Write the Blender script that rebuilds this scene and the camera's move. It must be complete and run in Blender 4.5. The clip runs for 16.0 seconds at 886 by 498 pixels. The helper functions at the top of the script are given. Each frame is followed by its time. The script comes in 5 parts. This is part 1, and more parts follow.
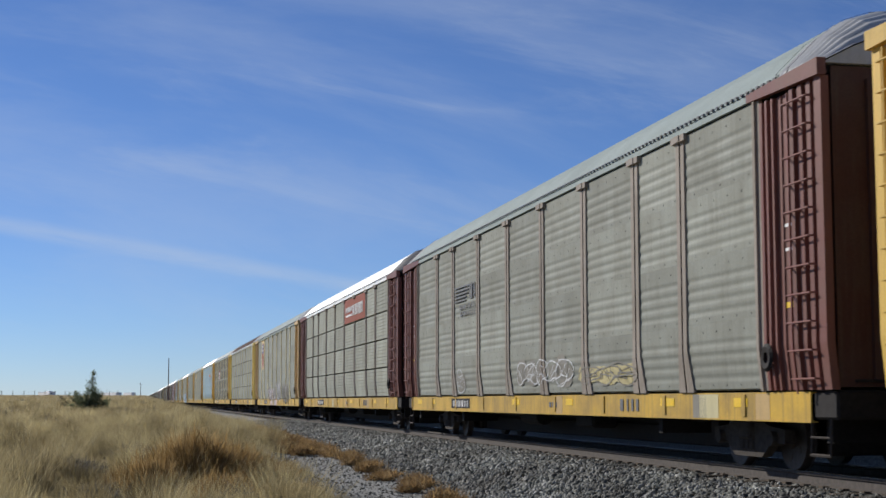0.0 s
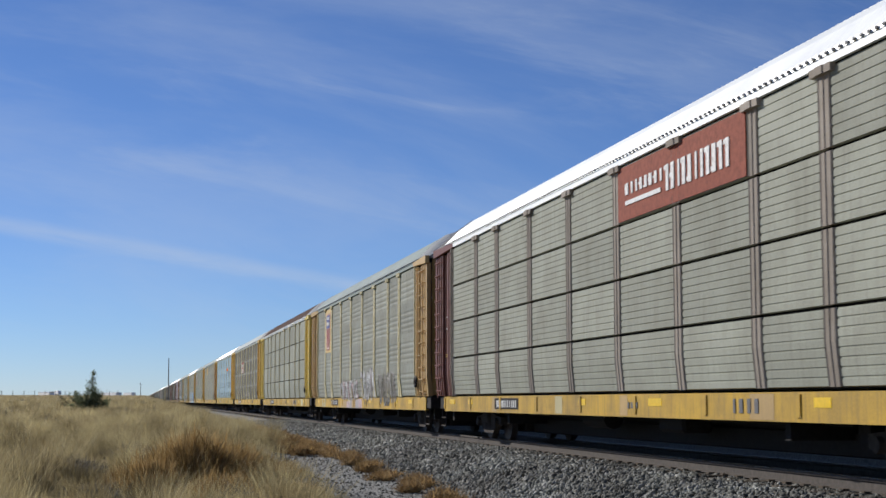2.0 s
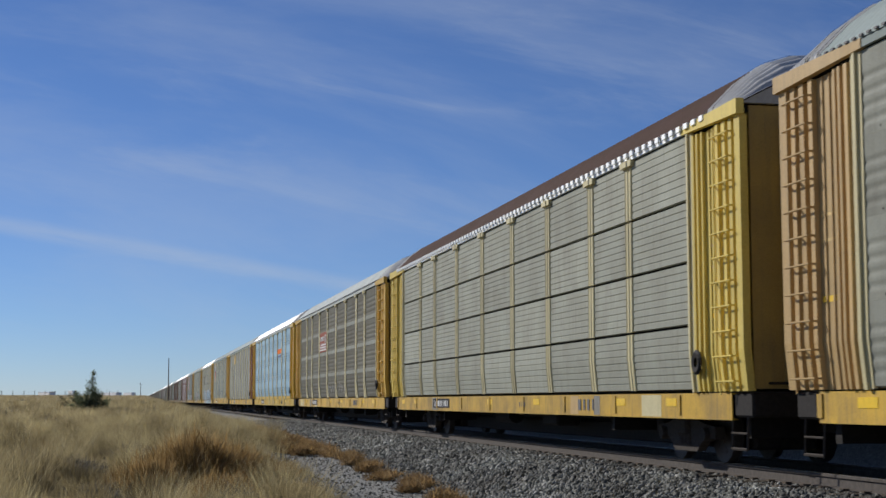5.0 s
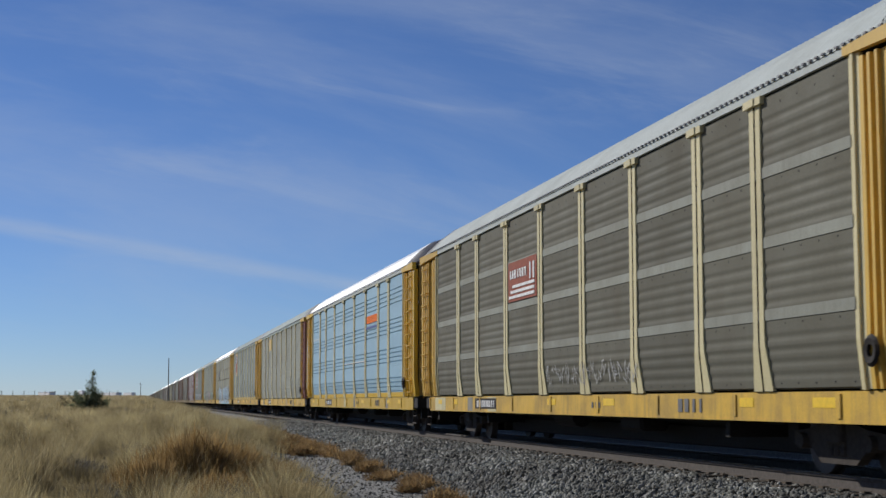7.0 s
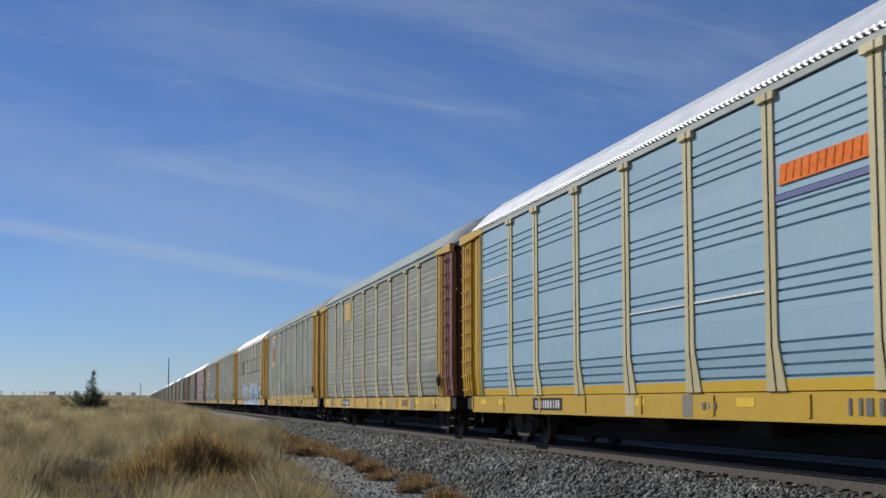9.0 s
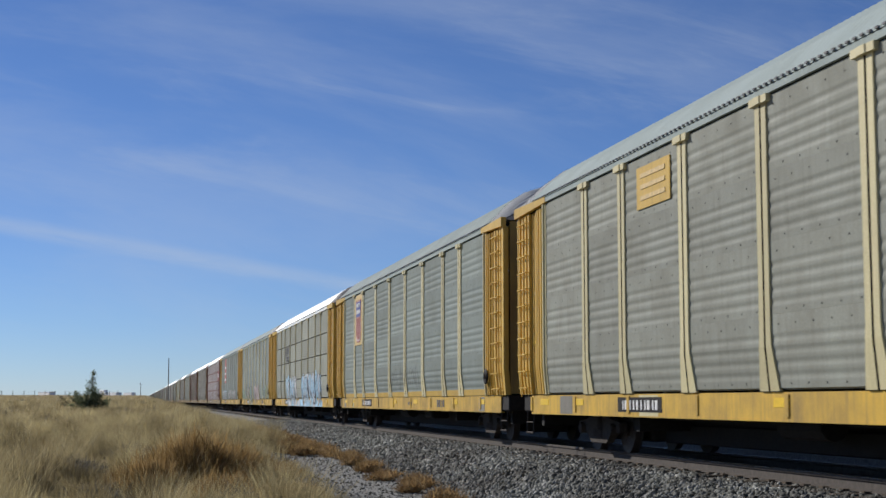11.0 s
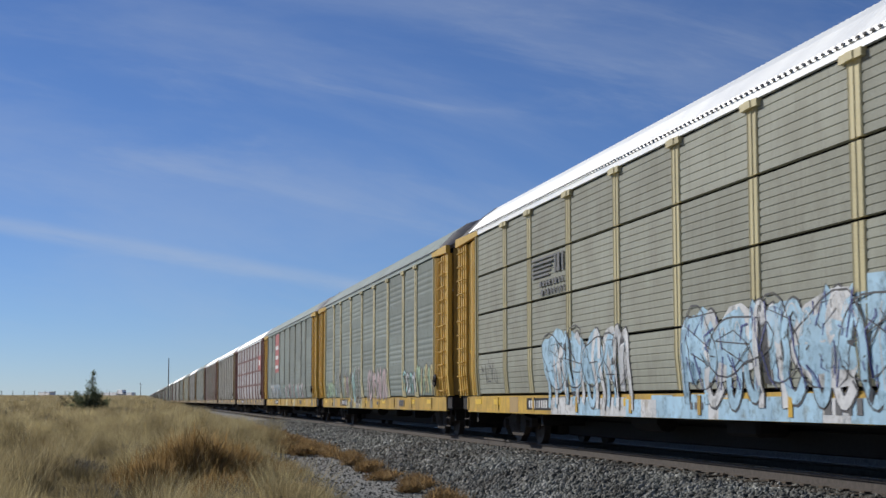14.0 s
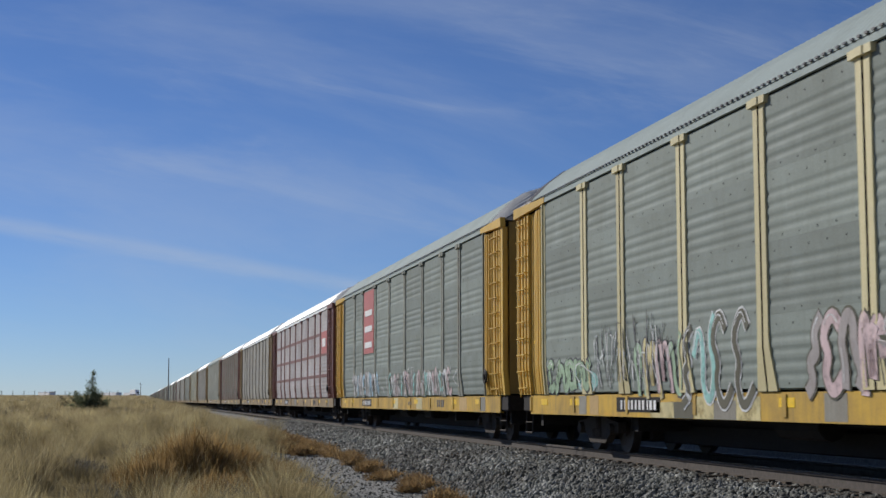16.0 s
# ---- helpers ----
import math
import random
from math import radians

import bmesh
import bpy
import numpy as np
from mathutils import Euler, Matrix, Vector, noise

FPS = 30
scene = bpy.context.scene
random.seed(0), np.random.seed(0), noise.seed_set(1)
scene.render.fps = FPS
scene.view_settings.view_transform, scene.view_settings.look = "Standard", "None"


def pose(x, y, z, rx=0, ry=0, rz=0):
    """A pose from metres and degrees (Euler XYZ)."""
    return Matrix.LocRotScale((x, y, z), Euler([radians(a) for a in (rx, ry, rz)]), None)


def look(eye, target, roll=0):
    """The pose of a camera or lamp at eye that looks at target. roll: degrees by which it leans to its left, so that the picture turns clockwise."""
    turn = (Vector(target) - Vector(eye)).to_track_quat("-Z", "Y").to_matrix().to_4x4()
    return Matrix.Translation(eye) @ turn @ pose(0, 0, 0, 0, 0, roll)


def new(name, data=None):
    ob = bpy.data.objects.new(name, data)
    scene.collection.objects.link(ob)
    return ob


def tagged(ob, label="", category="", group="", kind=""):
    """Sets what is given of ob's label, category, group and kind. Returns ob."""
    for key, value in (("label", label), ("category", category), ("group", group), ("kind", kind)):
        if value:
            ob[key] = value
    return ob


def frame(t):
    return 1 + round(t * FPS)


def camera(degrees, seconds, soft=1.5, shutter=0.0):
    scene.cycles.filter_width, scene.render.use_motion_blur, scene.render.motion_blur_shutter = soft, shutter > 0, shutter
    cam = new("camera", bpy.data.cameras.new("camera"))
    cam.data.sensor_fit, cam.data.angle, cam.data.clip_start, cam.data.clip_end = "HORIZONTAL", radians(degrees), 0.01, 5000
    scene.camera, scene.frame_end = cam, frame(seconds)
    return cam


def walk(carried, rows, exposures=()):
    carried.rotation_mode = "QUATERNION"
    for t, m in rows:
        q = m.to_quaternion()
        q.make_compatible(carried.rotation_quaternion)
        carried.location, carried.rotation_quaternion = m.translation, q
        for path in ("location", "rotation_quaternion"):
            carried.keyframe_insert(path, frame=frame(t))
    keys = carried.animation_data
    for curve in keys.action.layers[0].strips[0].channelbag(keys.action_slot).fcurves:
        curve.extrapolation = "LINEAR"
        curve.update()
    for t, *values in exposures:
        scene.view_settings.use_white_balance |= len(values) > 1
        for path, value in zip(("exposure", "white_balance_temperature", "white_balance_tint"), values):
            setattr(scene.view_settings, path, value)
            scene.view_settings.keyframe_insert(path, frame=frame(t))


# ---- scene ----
# ---- camera ----
TRACK_X = 9.37          # centre line of the track, which runs along +y; z = 0 is the top of the rails
EYE = pose(0, 0, 0.92, 90 + 5.93, 0, -11.69)
cam = camera(33.7, 16.0, soft=1.5, shutter=0.08)
walk(cam, [(0.0, EYE), (16.0, EYE)], exposures=[(0.0, 0.10), (1.5, 0.12), (3.0, 0.05), (5.0, -0.09), (7.5, -0.15), (9.0, -0.12), (10.0, 0.02), (12.5, -0.03), (14.0, -0.09), (16.0, -0.12)])

# ---- world and sun ----
SUN_EL, SUN_AZ = 28.0, -35.0      # azimuth from +y towards +x
world = bpy.data.worlds.new("sky")
scene.world = world
world.use_nodes = True
wn, wl = world.node_tree.nodes, world.node_tree.links
wn.clear()
sky = wn.new("ShaderNodeTexSky")
sky.sky_type, sky.sun_disc = "NISHITA", False
sky.sun_elevation, sky.sun_rotation = radians(SUN_EL), radians(SUN_AZ)
sky.altitude, sky.air_density, sky.dust_density, sky.ozone_density = 2200, 1.0, 0.0, 4.5
coord = wn.new("ShaderNodeTexCoord")


def wmath(op, a, b=0.0, c=0.0):
    n = wn.new("ShaderNodeMath")
    n.operation = op
    for s, v in zip(n.inputs, (a, b, c)):
        if isinstance(v, (int, float)):
            s.default_value = v
        else:
            wl.new(v, s)
    return n.outputs[0]


def wrange(value, low, high):
    r = wn.new("ShaderNodeMapRange")
    r.interpolation_type = "SMOOTHSTEP"
    r.inputs["From Min"].default_value, r.inputs["From Max"].default_value = low, high
    wl.new(value, r.inputs["Value"])
    return r.outputs[0]


# high cloud drawn out along one wind direction: across = q + slope p, along = p
split = wn.new("ShaderNodeSeparateXYZ")
wl.new(coord.outputs["Generated"], split.inputs[0])
ahead = wmath("MAXIMUM", wmath("ABSOLUTE", split.outputs["Y"]), 0.08)
p_ax = wmath("DIVIDE", split.outputs["X"], ahead)
q_ax = wmath("DIVIDE", split.outputs["Z"], ahead)
across = wmath("ADD", q_ax, wmath("MULTIPLY", p_ax, 0.155))


def streaked(along_scale, across_scale, seed, low, high, detail=7):
    cv = wn.new("ShaderNodeCombineXYZ")
    wl.new(wmath("MULTIPLY", p_ax, along_scale), cv.inputs[0])
    wl.new(wmath("MULTIPLY", across, across_scale), cv.inputs[1])
    cv.inputs[2].default_value = seed
    nz = wn.new("ShaderNodeTexNoise")
    nz.inputs["Scale"].default_value, nz.inputs["Detail"].default_value = 1.0, detail
    nz.inputs["Roughness"].default_value, nz.inputs["Distortion"].default_value = 0.6, 0.5
    wl.new(cv.outputs[0], nz.inputs["Vector"])
    return wrange(nz.outputs["Fac"], low, high)


wisps = streaked(5.0, 26.0, 2.3, 0.48, 0.80)
veil = streaked(2.2, 7.0, 9.1, 0.42, 0.78)
line = wmath("SUBTRACT", 1.0, wrange(wmath("ABSOLUTE", wmath("SUBTRACT", across, 0.1015)), 0.0, 0.009))
line = wmath("MULTIPLY", line, streaked(7.0, 60.0, 4.4, 0.30, 0.62))
mask = wmath("ADD", wmath("MULTIPLY", wisps, 0.20), wmath("ADD", wmath("MULTIPLY", veil, 0.22), wmath("MULTIPLY", line, 0.28)))
tint = wn.new("ShaderNodeMix")
tint.data_type, tint.blend_type = "RGBA", "MULTIPLY"
tint.inputs["Factor"].default_value = 1.0
wl.new(sky.outputs[0], tint.inputs[6])
tint.inputs[7].default_value = (0.92, 1.03, 1.32, 1)
mix = wn.new("ShaderNodeMix")
mix.data_type = "RGBA"
wl.new(mask, mix.inputs["Factor"])
wl.new(tint.outputs[2], mix.inputs[6])
mix.inputs[7].default_value = (8.2, 9.2, 10.8, 1)
bg = wn.new("ShaderNodeBackground")
bg.inputs["Strength"].default_value = 0.060
wl.new(mix.outputs[2], bg.inputs["Color"])
wout = wn.new("ShaderNodeOutputWorld")
wl.new(bg.outputs[0], wout.inputs["Surface"])

sun_data = bpy.data.lights.new("sun", "SUN")
sun_data.energy, sun_data.angle, sun_data.color = 4.25, radians(0.53), (1.0, 0.955, 0.90)
sun = new("sun", sun_data)
az, el = radians(SUN_AZ), radians(SUN_EL)
SUN_DIR = Vector((math.sin(az) * math.cos(el), math.cos(az) * math.cos(el), math.sin(el)))
sun.matrix_world = look(SUN_DIR * 200, (0, 0, 0))


# ---- materials ----
def nodes(name):
    m = bpy.data.materials.new(name)
    m.use_nodes = True
    n, l = m.node_tree.nodes, m.node_tree.links
    return m, n, l, n["Principled BSDF"]


def coords(n, l, stretch=(1, 1, 1), shuffle=True):
    """Object coordinates, shifted by the object's random number so that shared meshes differ."""
    tc = n.new("ShaderNodeTexCoord")
    mp = n.new("ShaderNodeMapping")
    mp.inputs["Scale"].default_value = stretch
    l.new(tc.outputs["Object"], mp.inputs["Vector"])
    if shuffle:
        oi = n.new("ShaderNodeObjectInfo")
        mu = n.new("ShaderNodeMath")
        mu.operation = "MULTIPLY"
        mu.inputs[1].default_value = 37.0
        l.new(oi.outputs["Random"], mu.inputs[0])
        l.new(mu.outputs[0], mp.inputs["Location"])
    return mp.outputs[0]


def tex(n, l, vec, scale, detail=4.0, rough=0.6):
    t = n.new("ShaderNodeTexNoise")
    t.inputs["Scale"].default_value, t.inputs["Detail"].default_value = scale, detail
    t.inputs["Roughness"].default_value = rough
    l.new(vec, t.inputs["Vector"])
    return t.outputs["Fac"]


def ramp(n, l, fac, stops):
    r = n.new("ShaderNodeValToRGB")
    els = r.color_ramp.elements
    while len(els) < len(stops):
        els.new(0.5)
    for e, (pos, col) in zip(els, stops):
        e.position, e.color = pos, (*col, 1) if len(col) == 3 else col
    l.new(fac, r.inputs["Fac"])
    return r.outputs["Color"]


def mixed(n, l, fac, a, b, how="MIX"):
    m = n.new("ShaderNodeMix")
    m.data_type, m.blend_type = "RGBA", how
    for s, v in ((m.inputs["Factor"], fac), (m.inputs[6], a), (m.inputs[7], b)):
        if isinstance(v, (int, float)):
            s.default_value = v
        elif isinstance(v, tuple):
            s.default_value = (*v, 1)
        else:
            l.new(v, s)
    return m.outputs[2]


def bump(n, l, bsdf, height, strength, distance):
    b = n.new("ShaderNodeBump")
    b.inputs["Strength"].default_value, b.inputs["Distance"].default_value = strength, distance
    l.new(height, b.inputs["Height"])
    l.new(b.outputs[0], bsdf.inputs["Normal"])


def tone(c, k):
    return tuple(min(1.0, v * k) for v in c)


def weathered(name, base, grime=(0.10, 0.085, 0.065), dirt=0.5, rough=0.55, metal=0.0, vary=0.12, gloss=0.18):
    """Old paint or zinc: blotches, vertical run-off streaks, fine grain, piece-to-piece change."""
    m, n, l, b = nodes(name)
    vec = coords(n, l)
    oi = n.new("ShaderNodeObjectInfo")
    piece = ramp(n, l, oi.outputs["Random"], [(0.0, tone(base, 1 - vary)), (1.0, tone(base, 1 + vary))])
    blot = ramp(n, l, tex(n, l, vec, 1.1, 5), [(0.38, (0, 0, 0)), (0.78, (1, 1, 1))])
    runs = ramp(n, l, tex(n, l, coords(n, l, (7, 7, 0.5)), 1.6, 5), [(0.48, (0, 0, 0)), (0.82, (1, 1, 1))])
    grain = tex(n, l, vec, 55, 3)
    f1 = n.new("ShaderNodeMath"); f1.operation = "MULTIPLY"; f1.inputs[1].default_value = dirt
    l.new(blot, f1.inputs[0])
    f2 = n.new("ShaderNodeMath"); f2.operation = "MULTIPLY"; f2.inputs[1].default_value = dirt * 0.9
    l.new(runs, f2.inputs[0])
    col = mixed(n, l, f1.outputs[0], piece, grime)
    col = mixed(n, l, f2.outputs[0], col, tone(grime, 1.2))
    col = mixed(n, l, 0.22, col, ramp(n, l, grain, [(0.3, (0.25, 0.25, 0.25)), (0.7, (0.85, 0.85, 0.85))]), "OVERLAY")
    l.new(col, b.inputs["Base Color"])
    rr = n.new("ShaderNodeMapRange")
    rr.inputs["To Min"].default_value, rr.inputs["To Max"].default_value = rough - 0.1, rough + 0.15
    l.new(blot, rr.inputs["Value"])
    l.new(rr.outputs[0], b.inputs["Roughness"])
    b.inputs["Metallic"].default_value = metal
    b.inputs["Specular IOR Level"].default_value = gloss
    bump(n, l, b, grain, 0.15, 0.004)
    return m


def plain(name, base, rough=0.6, metal=0.0, spread=0.25, scale=14):
    m, n, l, b = nodes(name)
    g = tex(n, l, coords(n, l), scale, 4)
    l.new(ramp(n, l, g, [(0.3, tone(base, 1 - spread)), (0.7, tone(base, 1 + spread))]), b.inputs["Base Color"])
    b.inputs["Roughness"].default_value, b.inputs["Metallic"].default_value = rough, metal
    b.inputs["Specular IOR Level"].default_value = 0.5 if rough < 0.7 else 0.15
    bump(n, l, b, g, 0.2, 0.004)
    return m


def sprayed(name, base):
    """Worn spray paint through which the sheet below shows."""
    m, n, l, b = nodes(name)
    vec = coords(n, l)
    g = tex(n, l, vec, 5, 6, 0.7)
    l.new(ramp(n, l, tex(n, l, vec, 2.2, 3), [(0.3, tone(base, 0.72)), (0.7, tone(base, 1.15))]), b.inputs["Base Color"])
    l.new(ramp(n, l, g, [(0.28, (0.25, 0.25, 0.25)), (0.50, (1.0, 1.0, 1.0))]), b.inputs["Alpha"])
    b.inputs["Roughness"].default_value = 0.65
    return m


M = {}
M["zinc"] = weathered("weathered zinc", (0.275, 0.285, 0.237), dirt=0.34, rough=0.7, gloss=0.12)
M["zinc_cool"] = weathered("cool grey-green zinc", (0.222, 0.255, 0.226), dirt=0.2, rough=0.7, gloss=0.12)
M["zinc_light"] = weathered("pale streaked zinc", (0.34, 0.35, 0.285), dirt=0.3, rough=0.7, gloss=0.12)
M["zinc_brown"] = weathered("brown stained zinc", (0.27, 0.255, 0.21), dirt=0.5, rough=0.6)
M["zinc_dark"] = weathered("dull dark zinc", (0.125, 0.122, 0.092), dirt=0.35, rough=0.75, gloss=0.1)
M["zinc_pink"] = weathered("pale worn zinc", (0.42, 0.385, 0.37), dirt=0.4, rough=0.6)
M["zinc_new"] = weathered("clean blue zinc", (0.30, 0.455, 0.545), dirt=0.06, rough=0.5, vary=0.05, gloss=0.2)
M["yellow"] = weathered("faded yellow paint", (0.64, 0.415, 0.085), dirt=0.28)
M["yellow_pale"] = weathered("chalky yellow paint", (0.60, 0.53, 0.30), dirt=0.22)
M["yellow_new"] = weathered("fresh yellow paint", (0.66, 0.42, 0.045), dirt=0.12, rough=0.4)
M["yellow_tan"] = weathered("tan bleached yellow paint", (0.54, 0.37, 0.16), dirt=0.3)
M["sill_dull"] = weathered("brown grimed sill paint", (0.36, 0.25, 0.12), dirt=0.6)
M["end_dull"] = weathered("grimed ochre paint", (0.36, 0.255, 0.12), dirt=0.5)
M["yellow_sill"] = weathered("sooty yellow sill paint", (0.66, 0.41, 0.06), dirt=0.7)
M["zinc_rose"] = weathered("rose stained zinc", (0.33, 0.285, 0.235), dirt=0.5, rough=0.7, gloss=0.1)
M["yellow_lemon"] = weathered("lemon yellow paint", (0.70, 0.54, 0.13), dirt=0.25)
# end door paints, darkened for the shade in the gap between cars
M["door_dark"] = weathered("gap-shaded mustard paint", (0.36, 0.255, 0.08), dirt=0.5)
M["door_red"] = weathered("gap-shaded maroon paint", (0.07, 0.03, 0.025), dirt=0.4)
M["maroon"] = weathered("maroon paint", (0.19, 0.075, 0.058), dirt=0.35)
M["maroon_grey"] = weathered("faded maroon paint", (0.27, 0.115, 0.095), dirt=0.35)
M["roof_grey"] = weathered("grey roof sheet", (0.33, 0.385, 0.365), dirt=0.15, rough=0.8, gloss=0.1)
M["roof_white"] = weathered("white roof sheet", (0.92, 0.94, 0.91), dirt=0.03, rough=0.55, metal=0.15, vary=0.04, gloss=0.6)
M["roof_zinc"] = weathered("bright zinc roof sheet", (0.93, 0.96, 0.96), dirt=0.0, rough=0.5, metal=0.12, vary=0.04, gloss=0.7)
M["roof_brown"] = weathered("rust brown roof sheet", (0.085, 0.052, 0.042), dirt=0.35, rough=0.85, gloss=0.03)
M["roof_pale"] = weathered("pale roof sheet", (0.46, 0.50, 0.475), dirt=0.2, rough=0.8, gloss=0.1)
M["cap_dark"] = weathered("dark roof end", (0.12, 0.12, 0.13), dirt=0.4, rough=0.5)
M["cap_zinc"] = weathered("zinc roof end", (0.45, 0.46, 0.46), dirt=0.3, rough=0.7, gloss=0.15)
M["under"] = plain("sooty steel and slot shade", (0.022, 0.019, 0.017), 0.75)
M["truck"] = plain("dusty cast steel", (0.06, 0.05, 0.042), 0.8)
M["wheel"] = plain("worn wheel steel", (0.07, 0.058, 0.05), 0.6, 0.3)
M["shadow_gap"] = plain("black gap shade and hoops", (0.012, 0.012, 0.012), 0.8)
M["mark_white"] = plain("white stencil paint", (0.72, 0.71, 0.68), 0.6)
M["mark_grey"] = plain("dark grey stencil paint", (0.105, 0.105, 0.105), 0.6)
M["mark_red"] = plain("faded red decal", (0.42, 0.09, 0.07), 0.55)
M["mark_maroon"] = plain("brick red decal", (0.27, 0.075, 0.045), 0.75)
M["mark_blue"] = plain("blue decal", (0.055, 0.07, 0.24), 0.5)
M["mark_orange"] = plain("orange decal", (0.80, 0.17, 0.012), 0.75)
M["mark_tan"] = plain("sun-bleached yellow decal", (0.60, 0.42, 0.15), 0.55)
M["mark_pale"] = plain("pale pink decal", (0.62, 0.46, 0.40), 0.55)
M["mark_grey_pale"] = plain("thin pale chalk", (0.40, 0.40, 0.38), 0.7)
M["reflector"] = plain("yellow reflective tape", (0.85, 0.55, 0.02), 0.35, spread=0.1)
for nm, c in (("spray_white", (0.66, 0.67, 0.66)), ("spray_blue", (0.38, 0.60, 0.74)), ("spray_pink", (0.60, 0.45, 0.45)),
              ("spray_green", (0.33, 0.47, 0.30)), ("spray_aqua", (0.28, 0.55, 0.50)), ("spray_yellow", (0.55, 0.47, 0.22)),
              ("spray_black", (0.05, 0.05, 0.055))):
    M[nm] = sprayed(nm.replace("_", " "), c)
M["rail"] = plain("brown rail steel", (0.10, 0.087, 0.076), 0.85, 0.0)
M["rail_head"] = plain("polished rail head", (0.55, 0.54, 0.53), 0.25, 0.9, 0.1)
M["tie"] = plain("weathered tie", (0.10, 0.08, 0.062), 0.9)
M["pole"] = plain("grey pole wood", (0.17, 0.16, 0.155), 0.8)
M["white_box"] = plain("white painted sheet", (0.90, 0.90, 0.89), 0.5, spread=0.05)
M["glass_dark"] = plain("dark vehicle glass", (0.02, 0.025, 0.03), 0.1, spread=0.1)


def island_colours(name, stops, rough=0.85, translucent=0.0):
    """Colour that changes from blade to blade, leaf to leaf or stone to stone."""
    m, n, l, b = nodes(name)
    g = n.new("ShaderNodeNewGeometry")
    c = ramp(n, l, g.outputs["Random Per Island"], stops)
    spot = coords(n, l, shuffle=False)
    patch = ramp(n, l, tex(n, l, spot, 0.35, 4), [(0.36, (0.62, 0.60, 0.60)), (0.62, (1.0, 1.0, 1.0))])
    clump = ramp(n, l, tex(n, l, spot, 0.95, 3), [(0.38, (0.42, 0.40, 0.38)), (0.60, (1.0, 1.0, 1.0))])
    c = mixed(n, l, 1.0, mixed(n, l, 1.0, c, patch, "MULTIPLY"), clump, "MULTIPLY")
    l.new(c, b.inputs["Base Color"])
    b.inputs["Roughness"].default_value = rough
    if translucent:
        t = n.new("ShaderNodeBsdfTranslucent")
        l.new(c, t.inputs["Color"])
        s = n.new("ShaderNodeMixShader")
        s.inputs[0].default_value = translucent
        l.new(b.outputs[0], s.inputs[1])
        l.new(t.outputs[0], s.inputs[2])
        l.new(s.outputs[0], n["Material Output"].inputs["Surface"])
    return m


M["straw"] = island_colours("dry straw grass", [(0.0, (0.46, 0.385, 0.19)), (0.4, (0.64, 0.545, 0.29)), (0.8, (0.76, 0.66, 0.38)), (1.0, (0.50, 0.455, 0.29))], translucent=0.55)
M["weed"] = island_colours("rust brown weed", [(0.0, (0.37, 0.235, 0.09)), (0.5, (0.56, 0.38, 0.155)), (1.0, (0.68, 0.51, 0.25))], translucent=0.62)
M["weed_pale"] = island_colours("tan dry weed", [(0.0, (0.42, 0.27, 0.115)), (0.5, (0.58, 0.39, 0.18)), (1.0, (0.68, 0.52, 0.28))], translucent=0.5)
M["needle"] = island_colours("grey green juniper leaf", [(0.0, (0.13, 0.17, 0.09)), (0.6, (0.23, 0.29, 0.165)), (1.0, (0.34, 0.40, 0.24))], translucent=0.6)
M["sage"] = island_colours("grey sage leaf", [(0.0, (0.20, 0.19, 0.15)), (1.0, (0.38, 0.35, 0.28))], translucent=0.4)
M["stone"] = island_colours("grey ballast stone", [(0.0, (0.085, 0.09, 0.08)), (0.5, (0.20, 0.212, 0.19)), (0.85, (0.31, 0.32, 0.285)), (1.0, (0.50, 0.50, 0.46))])
M["bark"] = plain("grey bark", (0.10, 0.08, 0.06), 0.9)


